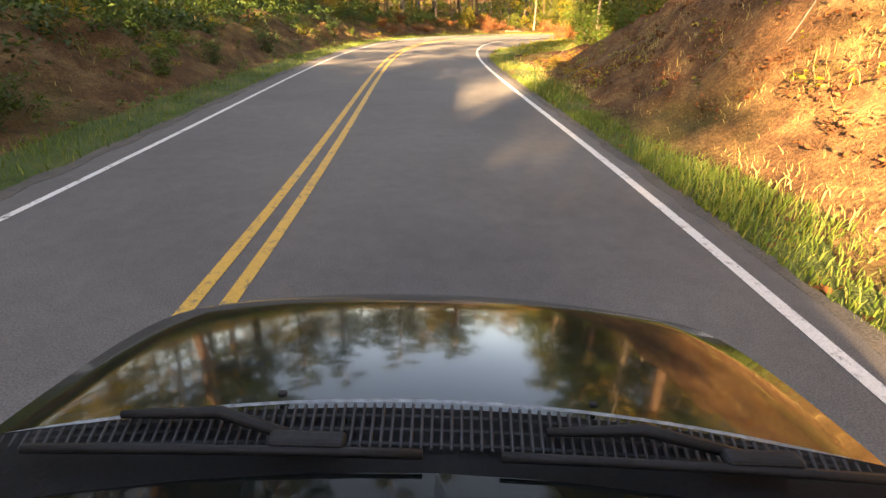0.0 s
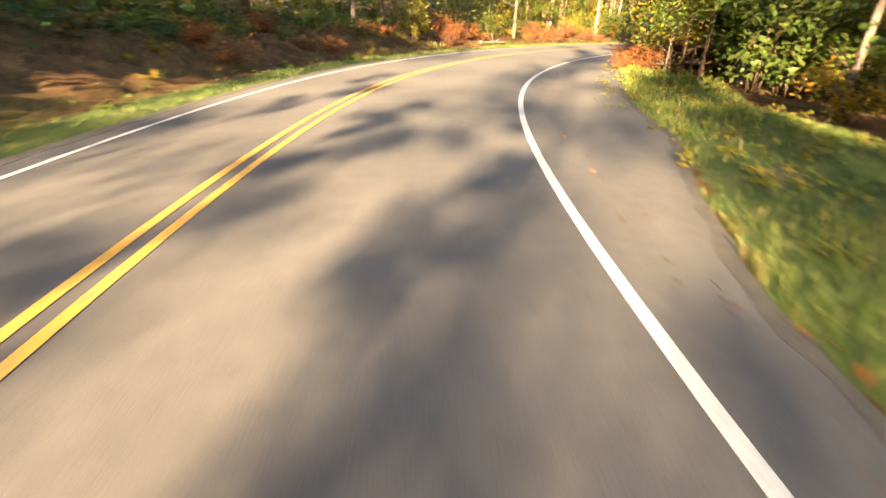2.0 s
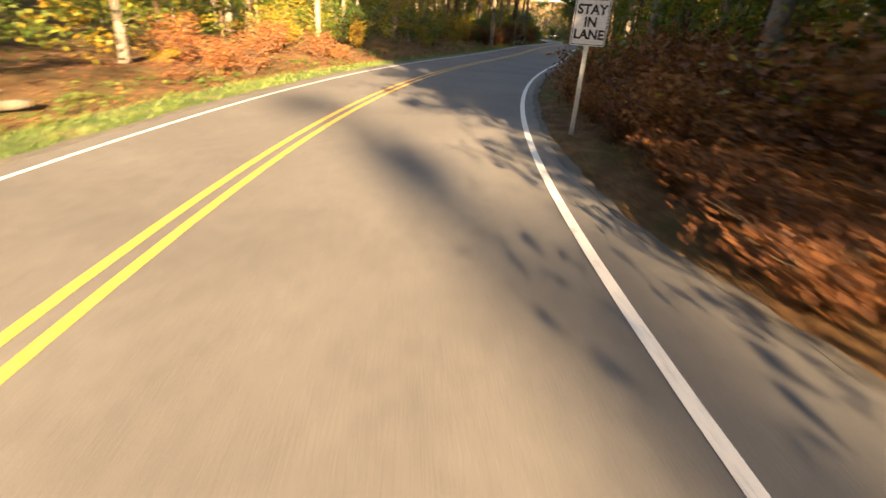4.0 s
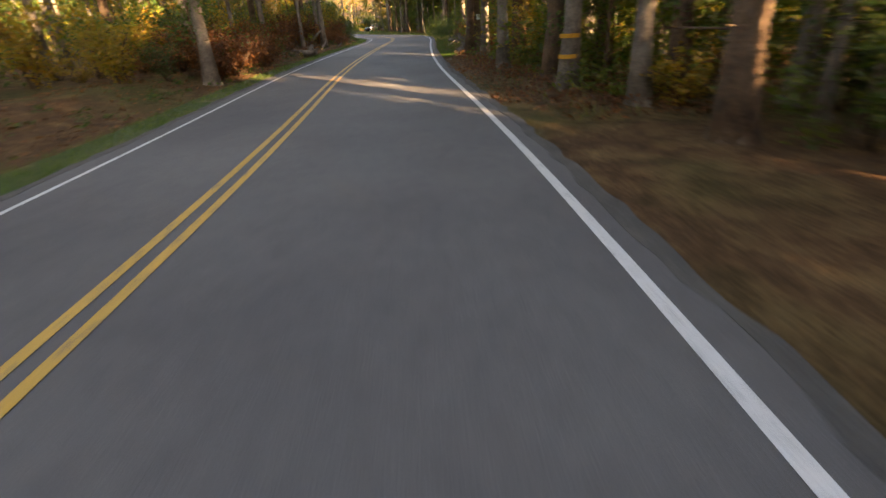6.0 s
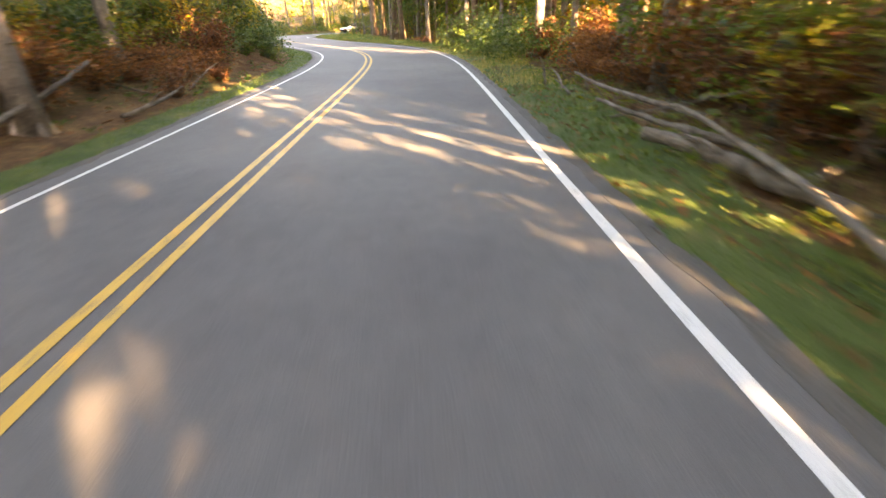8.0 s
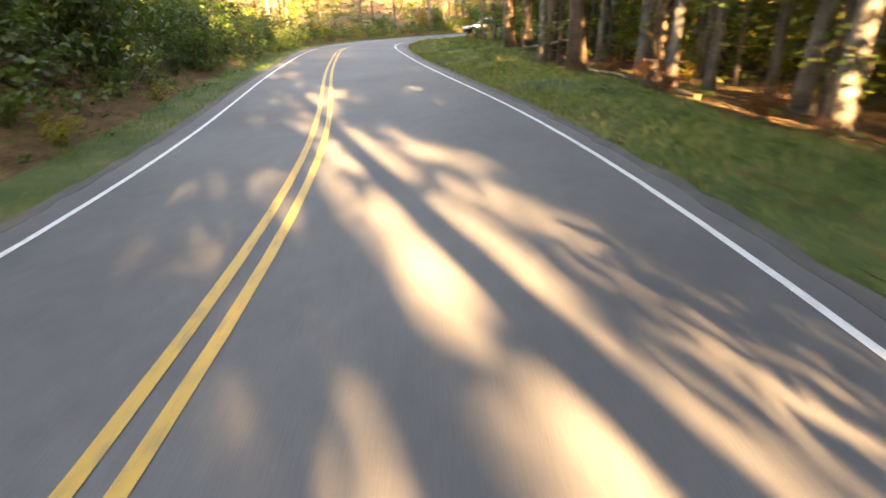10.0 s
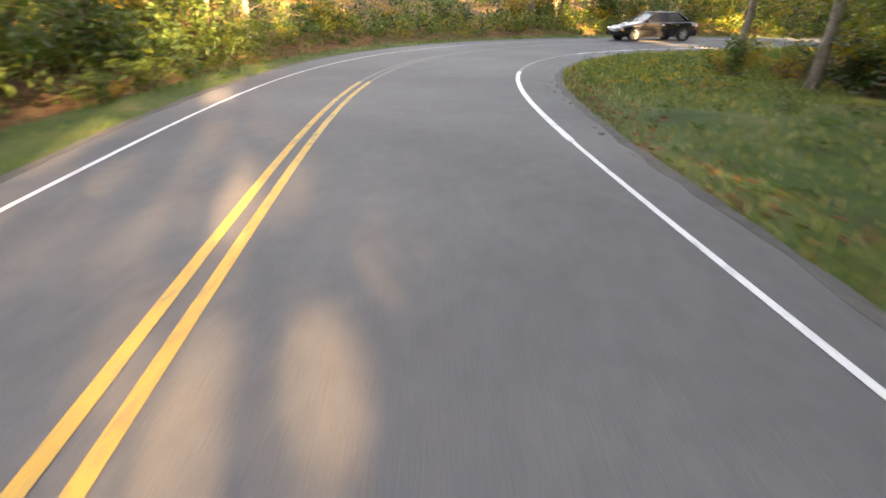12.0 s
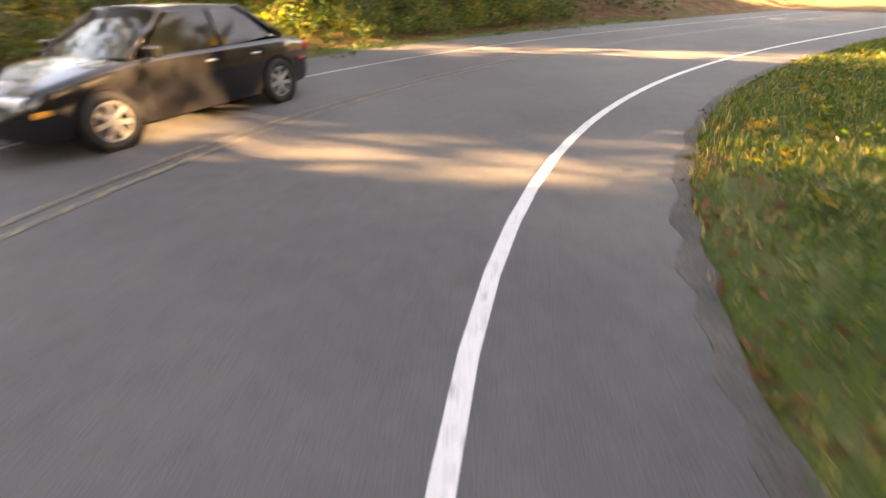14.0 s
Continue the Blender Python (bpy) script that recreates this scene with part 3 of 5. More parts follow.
def plant_named_trees():
    """Trees that stand close to the road, one by one: s, d, model, size."""
    # two unseen trees, added to shade the right verge
    for s, d in ((-34, -8.4), (-30, -7.2)):
        p = at(s, d)
        PLACED.append((p.x, p.y))
        put(SHADE_TREE, p.x, p.y, s * 40, 1.0)
    # the first five, before s -30, are unseen and added to dapple the bank
    for s, d, k, size in ((-54, -15, 2, 0.9), (-38, -19, 0, 0.9), (-46, -12, 0, 0.85), (-40, -12, 1, 0.8), (-34, -13, 3, 1.1), (91.8, -4.2, 0, 1.0), (92.4, -4.7, 3, 0.9), (92.2, 5.9, 0, 1.0), (87.9, 6.4, 2, 0.95), (88.6, 7.2, 3, 1.1), (86.0, 6.2, 0, 1.05), (86.6, 7.4, 3, 0.9),
                          (100.7, 5.6, 2, 0.8), (98.9, 6.2, 0, 0.9), (110.5, -5.0, 1, 1.0), (115.5, -4.6, 0, 1.0), (102.9, 6.3, 2, 1.0), (110.1, 6.6, 0, 0.9), (122.6, 8.2, 0, 0.9),
                          (120, 7.4, 3, 1.0), (126, 7.8, 1, 1.0), (118.5, 7.6, 0, 0.8), (129, 7.4, 0, 1.0), (112.5, 7.8, 1, 0.9), (48.8, 8.0, 0, 1.0), (57, 9.5, 1, 1.0), (62, 8.0, 0, 1.0),
                          (40.2, -7.4, 2, 1.05), (52.2, -8.0, 1, 1.0), (36.3, -6.9, 3, 1.0), (37.5, 9.6, 3, 1.0), (41, 13, 1, 1.0), (35, 12, 3, 1.2), (45, 11, 2, 0.9),
                          (150.6, 7.4, 2, 0.9), (163.9, 9.5, 2, 1.0), (155.5, 8.2, 0, 0.8), (148.7, 8.8, 3, 1.2), (147.6, 8.4, 1, 0.9), (163.2, 10.2, 2, 0.9), (158, 9.5, 2, 1.1),
                          (155.2, 8.8, 3, 1.1), (131, 8.5, 0, 1.0), (133.5, 9.6, 2, 1.0), (136, 8.0, 1, 1.1), (138.5, 9.8, 2, 0.95), (124.5, 9.4, 2, 1.0), (127.4, 10.4, 0, 1.05), (117, 9.0, 2, 1.0), (114.8, 10.2, 0, 1.1), (142, 9.2, 2, 1.0),
                          (145, 10.4, 0, 1.0), (106.5, 8.4, 0, 1.0), (108.2, 9.8, 2, 0.9), (94.6, 7.0, 2, 0.9), (95.8, 8.6, 0, 0.95), (97.2, 7.8, 1, 1.1), (93.4, 9.4, 0, 1.0), (90.4, 8.8, 2, 0.85), (89.6, 10.4, 1, 1.2), (99.8, 9.2, 0, 0.9),
                          (83.4, 6.8, 0, 0.9), (84.8, 8.4, 2, 0.9), (82.0, 8.0, 1, 1.0), (80.2, 6.6, 2, 0.9), (78.0, 7.6, 0, 0.95), (104.4, 9.0, 1, 1.0), (110.0, -8.0, 2, 0.9), (107.0, -6.4, 0, 0.9), (118.6, -7.0, 2, 0.9),
                          (121.5, -6.2, 0, 0.9), (124.5, -8.2, 2, 1.0), (97.6, -6.8, 0, 0.9), (100.4, -8.0, 2, 0.9), (104.0, -7.2, 1, 1.0), (31.5, 8.4, 3, 1.0), (32.6, 7.9, 4, 1.1), (33.8, 8.0, 3, 1.1), (30.2, 9.0, 3, 1.1), (35.5, 8.4, 3, 1.1), (34, 9.2, 4, 1.2), (37.2, 8.2, 4, 1.1), (38.6, 8.8, 3, 1.2), (33, 8.8, 3, 1.0), (36.2, 9.6, 3, 1.3), (-11.5, -8.6, 3, 0.9), (-9.0, -9.8, 4, 1.1), (-13.2, -9.2, 4, 1.0), (-6.4, -8.8, 3, 0.8), (-4.0, -10.0, 4, 1.1), (42, 9.5, 3, 1.2), (44, 8.8, 4, 1.2), (40, 9.2, 3, 1.1), (46, 9.4, 4, 1.2), (47.5, 10.6, 3, 1.2), (43, 11.5, 3, 1.3), (50.5, 10.4, 4, 1.2), (53, 9.4, 3, 1.1), (183.3, -8.4, 1, 1.0), (195.5, -9.6, 0, 1.05), (196.8, -10.2, 1, 1.0), (187, -10, 3, 1.0), (206, -9, 2, 1.0)):
        p = at(s, d)
        PLACED.append((p.x, p.y))
        put(TREES[k], p.x, p.y, (s * 77) % 360, size)


def plant_forest():
    rnd = random.Random(5)
    taken = list(PLACED)
    tw = (3, 3, 3, 5, 5)
    for s0, s1, d0, d1, n in ((-70, 30, -22, -8.2, 40), (30, 130, -20, -6.4, 52), (130, 230, -22, -8.5, 44),
                              (-60, 0, 10.0, 22, 20), (0, 48, 12.5, 24, 26), (44, 130, 7.5, 21, 54), (130, 176, 9.8, 22, 44), (180, 230, 13, 22, 6)):
        scatter(rnd, TREES, tw, s0, s1, d0, d1, n, (0.85, 1.2), 1.5, taken, True)
    made = 0
    while made < 84:                        # inside the bend
        x, y, _ = at(rnd.uniform(140, 222), rnd.uniform(9.5, 60))
        ns, nd = nearest(x, y)
        if abs(nd[0]) < 9.5 or sunny(x, y, 1.5) or any((x - a) ** 2 + (y - b) ** 2 < 2.2 for a, b in taken):
            continue
        taken.append((x, y))
        put_far(rnd.choices(TREES, (4, 3, 4, 3, 2))[0], x, y, rnd.uniform(0, 360), rnd.uniform(0.85, 1.2))
        made += 1
    scatter(rnd, TREES, (1, 1, 2, 6, 4), 26, 48, 10.2, 16, 40, (0.9, 1.35), 0.9, taken)
    scatter(rnd, TREES, (2, 2, 2, 5, 4), 82, 114, 6.6, 11, 26, (0.7, 1.1), 1.0, taken)
    bt = []
    for s0, s1, d0, d1, n, bw, size in ((-24, 40, -11, -7.4, 26, (4, 5, 2, 2), (0.5, 1.0)), (-24, 34, -7.4, -4.3, 36, (2, 2, 3, 0), (0.25, 0.5)),
                                        (36, 132, -9.5, -5.2, 46, (5, 2, 4, 4), (0.5, 1.0)), (90, 130, -10, -6.4, 34, (4, 1, 3, 6), (0.8, 1.4)), (130, 180, -9, -5.0, 66, (5, 7, 2, 0), (0.8, 1.4)), (128, 178, -5.4, -4.2, 24, (3, 2, 3, 0), (0.3, 0.5)),
                                        (178, 216, -12, -7.0, 26, (4, 5, 2, 2), (0.7, 1.2)), (-24, 4, 5.6, 11, 26, (1, 1, 5, 1), (0.2, 0.5)), (-24, -14, -11, -8.5, 6, (2, 5, 0, 2), (1.0, 1.3)), (-12, 26, -15, -8.4, 26, (2, 1, 1, 6), (0.7, 1.2)), (26, 34, 10, 12, 12, (3, 5, 0, 2), (1.0, 1.5)),
                                        (2, 47, 10, 14, 30, (5, 4, 2, 3), (0.8, 1.3)), (96, 130, 8.5, 13, 14, (4, 2, 4, 3), (0.6, 1.0)), (55, 84, 7.6, 11.5, 30, (5, 3, 3, 2), (0.5, 1.1)), (182, 216, 8.4, 13, 16, (5, 3, 3, 1), (0.4, 0.7))):
        scatter(rnd, BUSHES, bw, s0, s1, d0, d1, n, size, 0.5, bt)
    for s0, s1, d0, d1, n, size in ((33, 41, 6.2, 7.6, 24, (0.35, 0.7)), (41, 55, 5.2, 6.6, 44, (0.4, 0.85)), (36, 44, 7.2, 10.5, 26, (0.8, 1.3)), (43, 57, 6.2, 10.5, 54, (0.9, 1.5)), (38, 62, -7.5, -4.6, 20, (0.5, 0.9)), (91, 101, -5.4, -4.2, 9, (0.8, 1.25)), (100, 124, -6.5, -4.2, 20, (0.35, 0.8)), (94, 114, -8.0, -5.4, 26, (0.8, 1.3)), (116, 128, -7.5, -4.6, 12, (0.6, 1.1)),
                                    (97, 108, 6.6, 11, 14, (0.5, 1.0)), (107, 128, 7.0, 11, 44, (0.8, 1.35)), (84, 97, 7.5, 11, 14, (0.5, 0.9)), (20, 36, -7, -4.6, 10, (0.4, 0.7)), (142, 152, 8, 10, 6, (0.3, 0.5))):
        scatter(rnd, DEAD, (1, 1, 1), s0, s1, d0, d1, n, size, 0.45, bt)


plant_named_trees()
plant_forest()
far_trees()


def woods(name, mat, seed, n, d0, d1, tall, size, label, per=16, reach=(0.6, 1.5), s0=-90, s1=236, sides=(-1, 1)):
    """Leaves of the forest between and behind the nearer trees, too many to count."""
    rnd = random.Random(seed)
    verts, faces = [], []
    made = 0
    while made < n:
        s, d = rnd.uniform(s0, s1), rnd.choice(sides) * rnd.uniform(d0, d1)
        p = at(s, d)
        ns, nd = nearest(p.x, p.y)
        if abs(nd[0]) < d0 - 0.5 or (nd[0] > 0 and ns[0] < 4 and nd[0] < 9.5) or (nd[0] > 0 and (2 < ns[0] < 34 or 138 < ns[0]) and abs(nd[0]) < 12):
            continue
        made += 1
        z = ground_z(p.x, p.y)
        h = rnd.uniform(0.6, tall) if not sunny(p.x, p.y) else rnd.uniform(0.5, 1.6)
        r = rnd.uniform(*reach)
        for _ in range(2):
            c = Vector((p.x + rnd.gauss(0, r * 0.6), p.y + rnd.gauss(0, r * 0.6), z + rnd.uniform(0.1, 1) * h))
            leaves(verts, faces, rnd, c, (r, r, r * 0.5), per, size, 0.9)
    tagged(mesh_object(name, verts, faces, mat), label, "woods", kind="stuff")


woods("undergrowth", leaf_green, 41, 1500, 7.6, 18, 4.5, 0.17, "green leaves of forest undergrowth", 30, (0.4, 0.9), -30, 222)
woods("undergrowth", leaf_yellow, 42, 1100, 7.6, 20, 5.0, 0.17, "yellowing leaves of forest undergrowth", 30, (0.4, 0.9), -30, 222)
woods("far_woods", leaf_green, 43, 2600, 16, 50, 9.0, 0.5, "dense green foliage deep in the forest", 14, (0.9, 1.8))
woods("far_woods", leaf_yellow, 44, 1500, 16, 50, 9.0, 0.5, "dense yellow-green foliage deep in the forest", 14, (0.9, 1.8))

woods("undergrowth", leaf_dark, 45, 230, 5.8, 9.5, 1.1, 0.11, "low dark green plants on the bank", 40, (0.2, 0.5), -24, 38, (-1,))
woods("undergrowth", leaf_dark, 46, 900, 4.6, 10, 2.2, 0.14, "dark green plants on the embankment", 34, (0.3, 0.7), 126, 182)

woods("undergrowth", leaf_dark, 47, 300, 6.4, 13, 2.4, 0.16, "dark green plants round the bend", 34, (0.3, 0.8), 176, 226)
woods("undergrowth", leaf_green, 48, 230, 6.6, 11, 3.2, 0.15, "green leaves among the trunks", 34, (0.3, 0.7), 84, 118, (1,))
woods("undergrowth", leaf_dark, 49, 150, 5.6, 9, 1.3, 0.12, "dark green plants above the low bank", 38, (0.25, 0.6), -16, 34, (-1,))


def canopy(seed, n, mat, label, s0=-110, s1=236, d0=11, d1=58, sides=(-1, 1), bend=True):
    """Crowns of the woods behind: leaf clumps added, mostly unseen, to shade the road."""
    rnd = random.Random(seed)
    verts, faces = [], []
    made = 0
    while made < n:
        p = at(rnd.uniform(s0, s1), rnd.choice(sides) * rnd.uniform(d0, d1))
        ns, nd = nearest(p.x, p.y)
        if abs(nd[0]) < 10 or sunny(p.x, p.y, 1.0):
            continue
        made += 1
        z = ground_z(p.x, p.y) + rnd.uniform(5.5, 17)
        r = rnd.uniform(1.0, 2.2)
        leaves(verts, faces, rnd, (p.x, p.y, z), (r, r, r * 0.6), 30, 0.75, 0.8)
    while bend and made < n * 1.36:
        x, y, _ = at(rnd.uniform(140, 225), rnd.uniform(9.5, 70))
        ns, nd = nearest(x, y)
        made += 1
        if abs(nd[0]) > 9.5 and not sunny(x, y, 1.0):
            leaves(verts, faces, rnd, (x, y, ground_z(x, y) + rnd.uniform(3, 19)), (2, 2, 1.2), 30, 0.75, 0.8)
    tagged(mesh_object("canopy", verts, faces, mat), label, "woods", kind="stuff")


canopy(51, 1900, leaf_green, "green leaf crowns added to shade the road, mostly unseen")
canopy(52, 900, leaf_yellow, "yellowing leaf crowns added to shade the road, mostly unseen")
canopy(53, 620, leaf_dark, "dark leaf crowns added inside the left-hand curve for shade", 88, 138, 10.5, 42, (1,), False)


def far_trunks():
    rnd = random.Random(9)
    tv, tf = [], []
    n = 0
    while n < 700:
        p = at(rnd.uniform(-90, 240), rnd.choice((-1, 1)) * rnd.uniform(10, 46))
        ns, nd = nearest(p.x, p.y)
        if abs(nd[0]) < 9.5 or sunny(p.x, p.y):
            continue
        n += 1
        z, g = ground_z(p.x, p.y), rnd.uniform(0.05, 0.17)
        tube(tv, tf, [(p.x, p.y, z - 0.2), (p.x + rnd.gauss(0, 0.15), p.y + rnd.gauss(0, 0.15), z + 5), (p.x + rnd.gauss(0, 0.4), p.y + rnd.gauss(0, 0.4), z + 13)], [g, g * 0.8, g * 0.5], 7)
    tagged(mesh_object("far_trunks", tv, tf, bark_mats[0]), "thin grey trunks deep in the forest", "woods", kind="stuff")


far_trunks()


# ---- verges: turf, grass and litter ----
def turf(name, s0, s1, f0, f1, label, step=0.3, cols=7, lift=0.03):
    n = int((s1 - s0) / step) + 1
    px, py = [], []
    for i in range(n):
        s = s0 + (s1 - s0) * i / (n - 1)
        a, b = f0(s), f1(s)
        for k in range(cols):
            u = k / (cols - 1)
            wob = 0.18 * noise.noise((s * 0.8, u * 3, 1.7)) if 0 < k < cols - 1 else 0.09 * noise.noise((s * 2.3, u * 3, 1.7)) + 0.05 * noise.noise((s * 0.5, u * 3, 5.7))
            q = at(s, a + (b - a) * u + wob)
            px.append(q.x)
            py.append(q.y)
    z, _, _ = land(np.array(px), np.array(py))
    verts = []
    for i, (x, y, h) in enumerate(zip(px, py, z)):
        k = i % cols
        edge = k in (0, cols - 1)
        verts.append((x, y, h + 0.012 if edge else h + lift + 0.02 * noise.noise((x * 1.5, y * 1.5, 0))))
    faces = [(i * cols + k, i * cols + k + 1, (i + 1) * cols + k + 1, (i + 1) * cols + k) for i in range(n - 1) for k in range(cols - 1)]
    return tagged(mesh_object(name, verts, faces, turf_mat), label, "verge", kind="structure")


def grass(s0, s1, f0, f1, density, height, seed, label, mat=None):
    rnd = random.Random(seed)
    pts = []
    n = int((s1 - s0) * abs(f1((s0 + s1) / 2) - f0((s0 + s1) / 2)) * density)
    for _ in range(n):
        s = rnd.uniform(s0, s1)
        d = f0(s) + (f1(s) - f0(s)) * rnd.random()
        q = at(s, d)
        if noise.noise((q.x * 0.5, q.y * 0.5, 4.0)) + rnd.uniform(-0.45, 0.6) < -0.12:
            continue
        pts.append((q.x, q.y))
    px, py = np.array([p[0] for p in pts]), np.array([p[1] for p in pts])
    z, _, _ = land(px, py)
    verts, faces = [], []
    for x, y, h in zip(px, py, z):
        tall = height * rnd.uniform(0.5, 1.35) * (1 + 0.5 * noise.noise((x * 0.35, y * 0.35, 2)))
        q = rnd.uniform(0, 6.28)
        cx, cy = math.cos(q), math.sin(q)
        w = rnd.uniform(0.004, 0.009)
        bend = tall * rnd.uniform(0.15, 0.7)
        g = rnd.uniform(0, 6.28)
        bx, by = math.cos(g) * bend, math.sin(g) * bend
        k = len(verts)
        verts += [(x - cx * w, y - cy * w, h), (x + cx * w, y + cy * w, h), (x + cx * w * 0.8 + bx * 0.35, y + cy * w * 0.8 + by * 0.35, h + tall * 0.65),
                  (x - cx * w * 0.8 + bx * 0.35, y - cy * w * 0.8 + by * 0.35, h + tall * 0.65), (x + bx, y + by, h + tall)]
        faces += [(k, k + 1, k + 2, k + 3), (k + 3, k + 2, k + 4)]
    tagged(mesh_object("grass", verts, faces, mat or grass_mat), label, "grass", kind="stuff")


def line(rows):
    tab = np.array(rows, float)
    return lambda s: float(np.interp(s, tab[:, 0], tab[:, 1]))


L_IN = lambda s: edge_l(s) - 0.08
L_OUT = line([(-40, -3.9), (36, -3.8), (60, -3.7), (95, -3.45), (125, -3.6), (140, -4.1), (176, -4.6), (196, -5.6), (230, -5.6)])
R_IN = lambda s: edge_r(s) + 0.08
R_OUT1 = line([(-40, 5.1), (-6, 5.2), (2, 7.0), (8, 9.5), (30, 9.6), (36, 8.0), (40, 6.2)])
R_OUT2 = line([(99, 4.9), (110, 5.2), (120, 6.2), (132, 6.4), (145, 7.4), (160, 9.0), (172, 12), (182, 12), (200, 8.4), (230, 8.2)])
turf("verge", -40, 222, L_IN, L_OUT, "narrow green grass verge beside the asphalt")
turf("verge", -40, 40, R_IN, R_OUT1, "green roadside grass verge below the bank")
turf("verge", 99, 226, R_IN, R_OUT2, "broad green grass verge inside the bend", cols=12)
grass(-22, 60, L_IN, L_OUT, 170, 0.12, 1, "short green grass along the road's edge")
grass(60, 222, L_IN, L_OUT, 120, 0.11, 2, "short green grass along the road's edge")
grass(-22, 40, R_IN, R_OUT1, 220, 0.13, 3, "tall green and yellow roadside grass")
grass(99, 140, R_IN, R_OUT2, 200, 0.10, 4, "green roadside grass")
grass(140, 226, R_IN, R_OUT2, 190, 0.12, 5, "green and straw-coloured grass inside the bend")


def bank_face(s0, s1, d0, d1, label, step=0.3, cols=22):
    """The uneven cut face of a bank: lumps, gullies and hollows in the soil."""
    n = int((s1 - s0) / step) + 1
    px, py = [], []
    for i in range(n):
        for k in range(cols):
            q = at(s0 + (s1 - s0) * i / (n - 1), d0 + (d1 - d0) * k / (cols - 1))
            px.append(q.x)
            py.append(q.y)
    z, _, _ = land(np.array(px), np.array(py))
    verts = []
    for j, (x, y, h) in enumerate(zip(px, py, z)):
        i, k = j // cols, j % cols
        u = min(k, cols - 1 - k, i, n - 1 - i)
        lump = 0.42 * noise.noise((x * 0.8, y * 0.8, h * 0.8)) + 0.4 * abs(noise.noise((x * 1.9, y * 1.9, h))) + 0.06 * noise.noise((x * 4.5, y * 4.5, h * 4))
        verts.append((x, y, h - 0.1 if u == 0 else h + 0.10 + lump * min(1, u / 3)))
    faces = [(i * cols + k, i * cols + k + 1, (i + 1) * cols + k + 1, (i + 1) * cols + k) for i in range(n - 1) for k in range(cols - 1)]
    tagged(mesh_object("bank", verts, faces, soil), label, "bank", kind="structure")


bank_face(-24, 7, 5.1, 12, "cut bank of rough orange-brown soil")
bank_face(-24, 38, -9, -4.1, "low cut bank of dark red-brown soil", 0.35, 18)
grass(-22, 6, lambda s: 5.2, lambda s: 11.5, 210, 0.17, 11, "dry straw-coloured grass on the bank", straw)
grass(-22, 40, lambda s: -8.5, lambda s: -4.4, 22, 0.22, 12, "dry grass on the low bank", straw)
grass(120, 226, R_IN, R_OUT2, 45, 0.13, 13, "dry straw-coloured grass inside the bend", straw)
grass(-6, 40, R_IN, R_OUT1, 16, 0.2, 14, "dry straw-coloured grass on the verge", straw)
grass(82, 132, lambda s: 5.0, lambda s: 8.5, 20, 0.2, 15, "sparse grass on the forest floor")


def litter(s0, s1, d0, d1, n, seed, label):
    rnd = random.Random(seed)
    pts = [at(rnd.uniform(s0, s1), rnd.uniform(d0, d1)) for _ in range(n)]
    z, _, _ = land(np.array([p.x for p in pts]), np.array([p.y for p in pts]))
    verts, faces = [], []
    for p, h in zip(pts, z):
        leaves(verts, faces, rnd, (p.x, p.y, h + 0.03), (0.1, 0.1, 0.02), 1, 0.11, 0.35)
    tagged(mesh_object("leaf_litter", verts, faces, leaf_dead), label, "leaf litter", kind="stuff")


litter(33, 62, 5.6, 11, 6500, 1, "rust-brown fallen leaves beside the road")
litter(82, 126, 4.7, 10, 7000, 2, "brown fallen leaves on the forest floor")
litter(20, 130, -8, -3.6, 7000, 3, "brown fallen leaves under the trees")
litter(-20, 20, -8.5, -4.2, 6000, 4, "brown fallen leaves on the bank")
litter(-20, 4, 5.2, 12, 9000, 5, "brown fallen leaves on the bank")
litter(172, 212, 4.9, 5.7, 1300, 7, "brown fallen leaves along the asphalt")
litter(-22, 30, 4.15, 4.9, 700, 8, "brown fallen leaves along the asphalt")
litter(84, 130, 4.1, 5.0, 1500, 9, "brown fallen leaves along the asphalt")
litter(138, 178, 4.3, 5.3, 1800, 10, "brown fallen leaves along the asphalt")
litter(140, 200, 7.5, 12, 2200, 6, "brown fallen leaves under the trees")


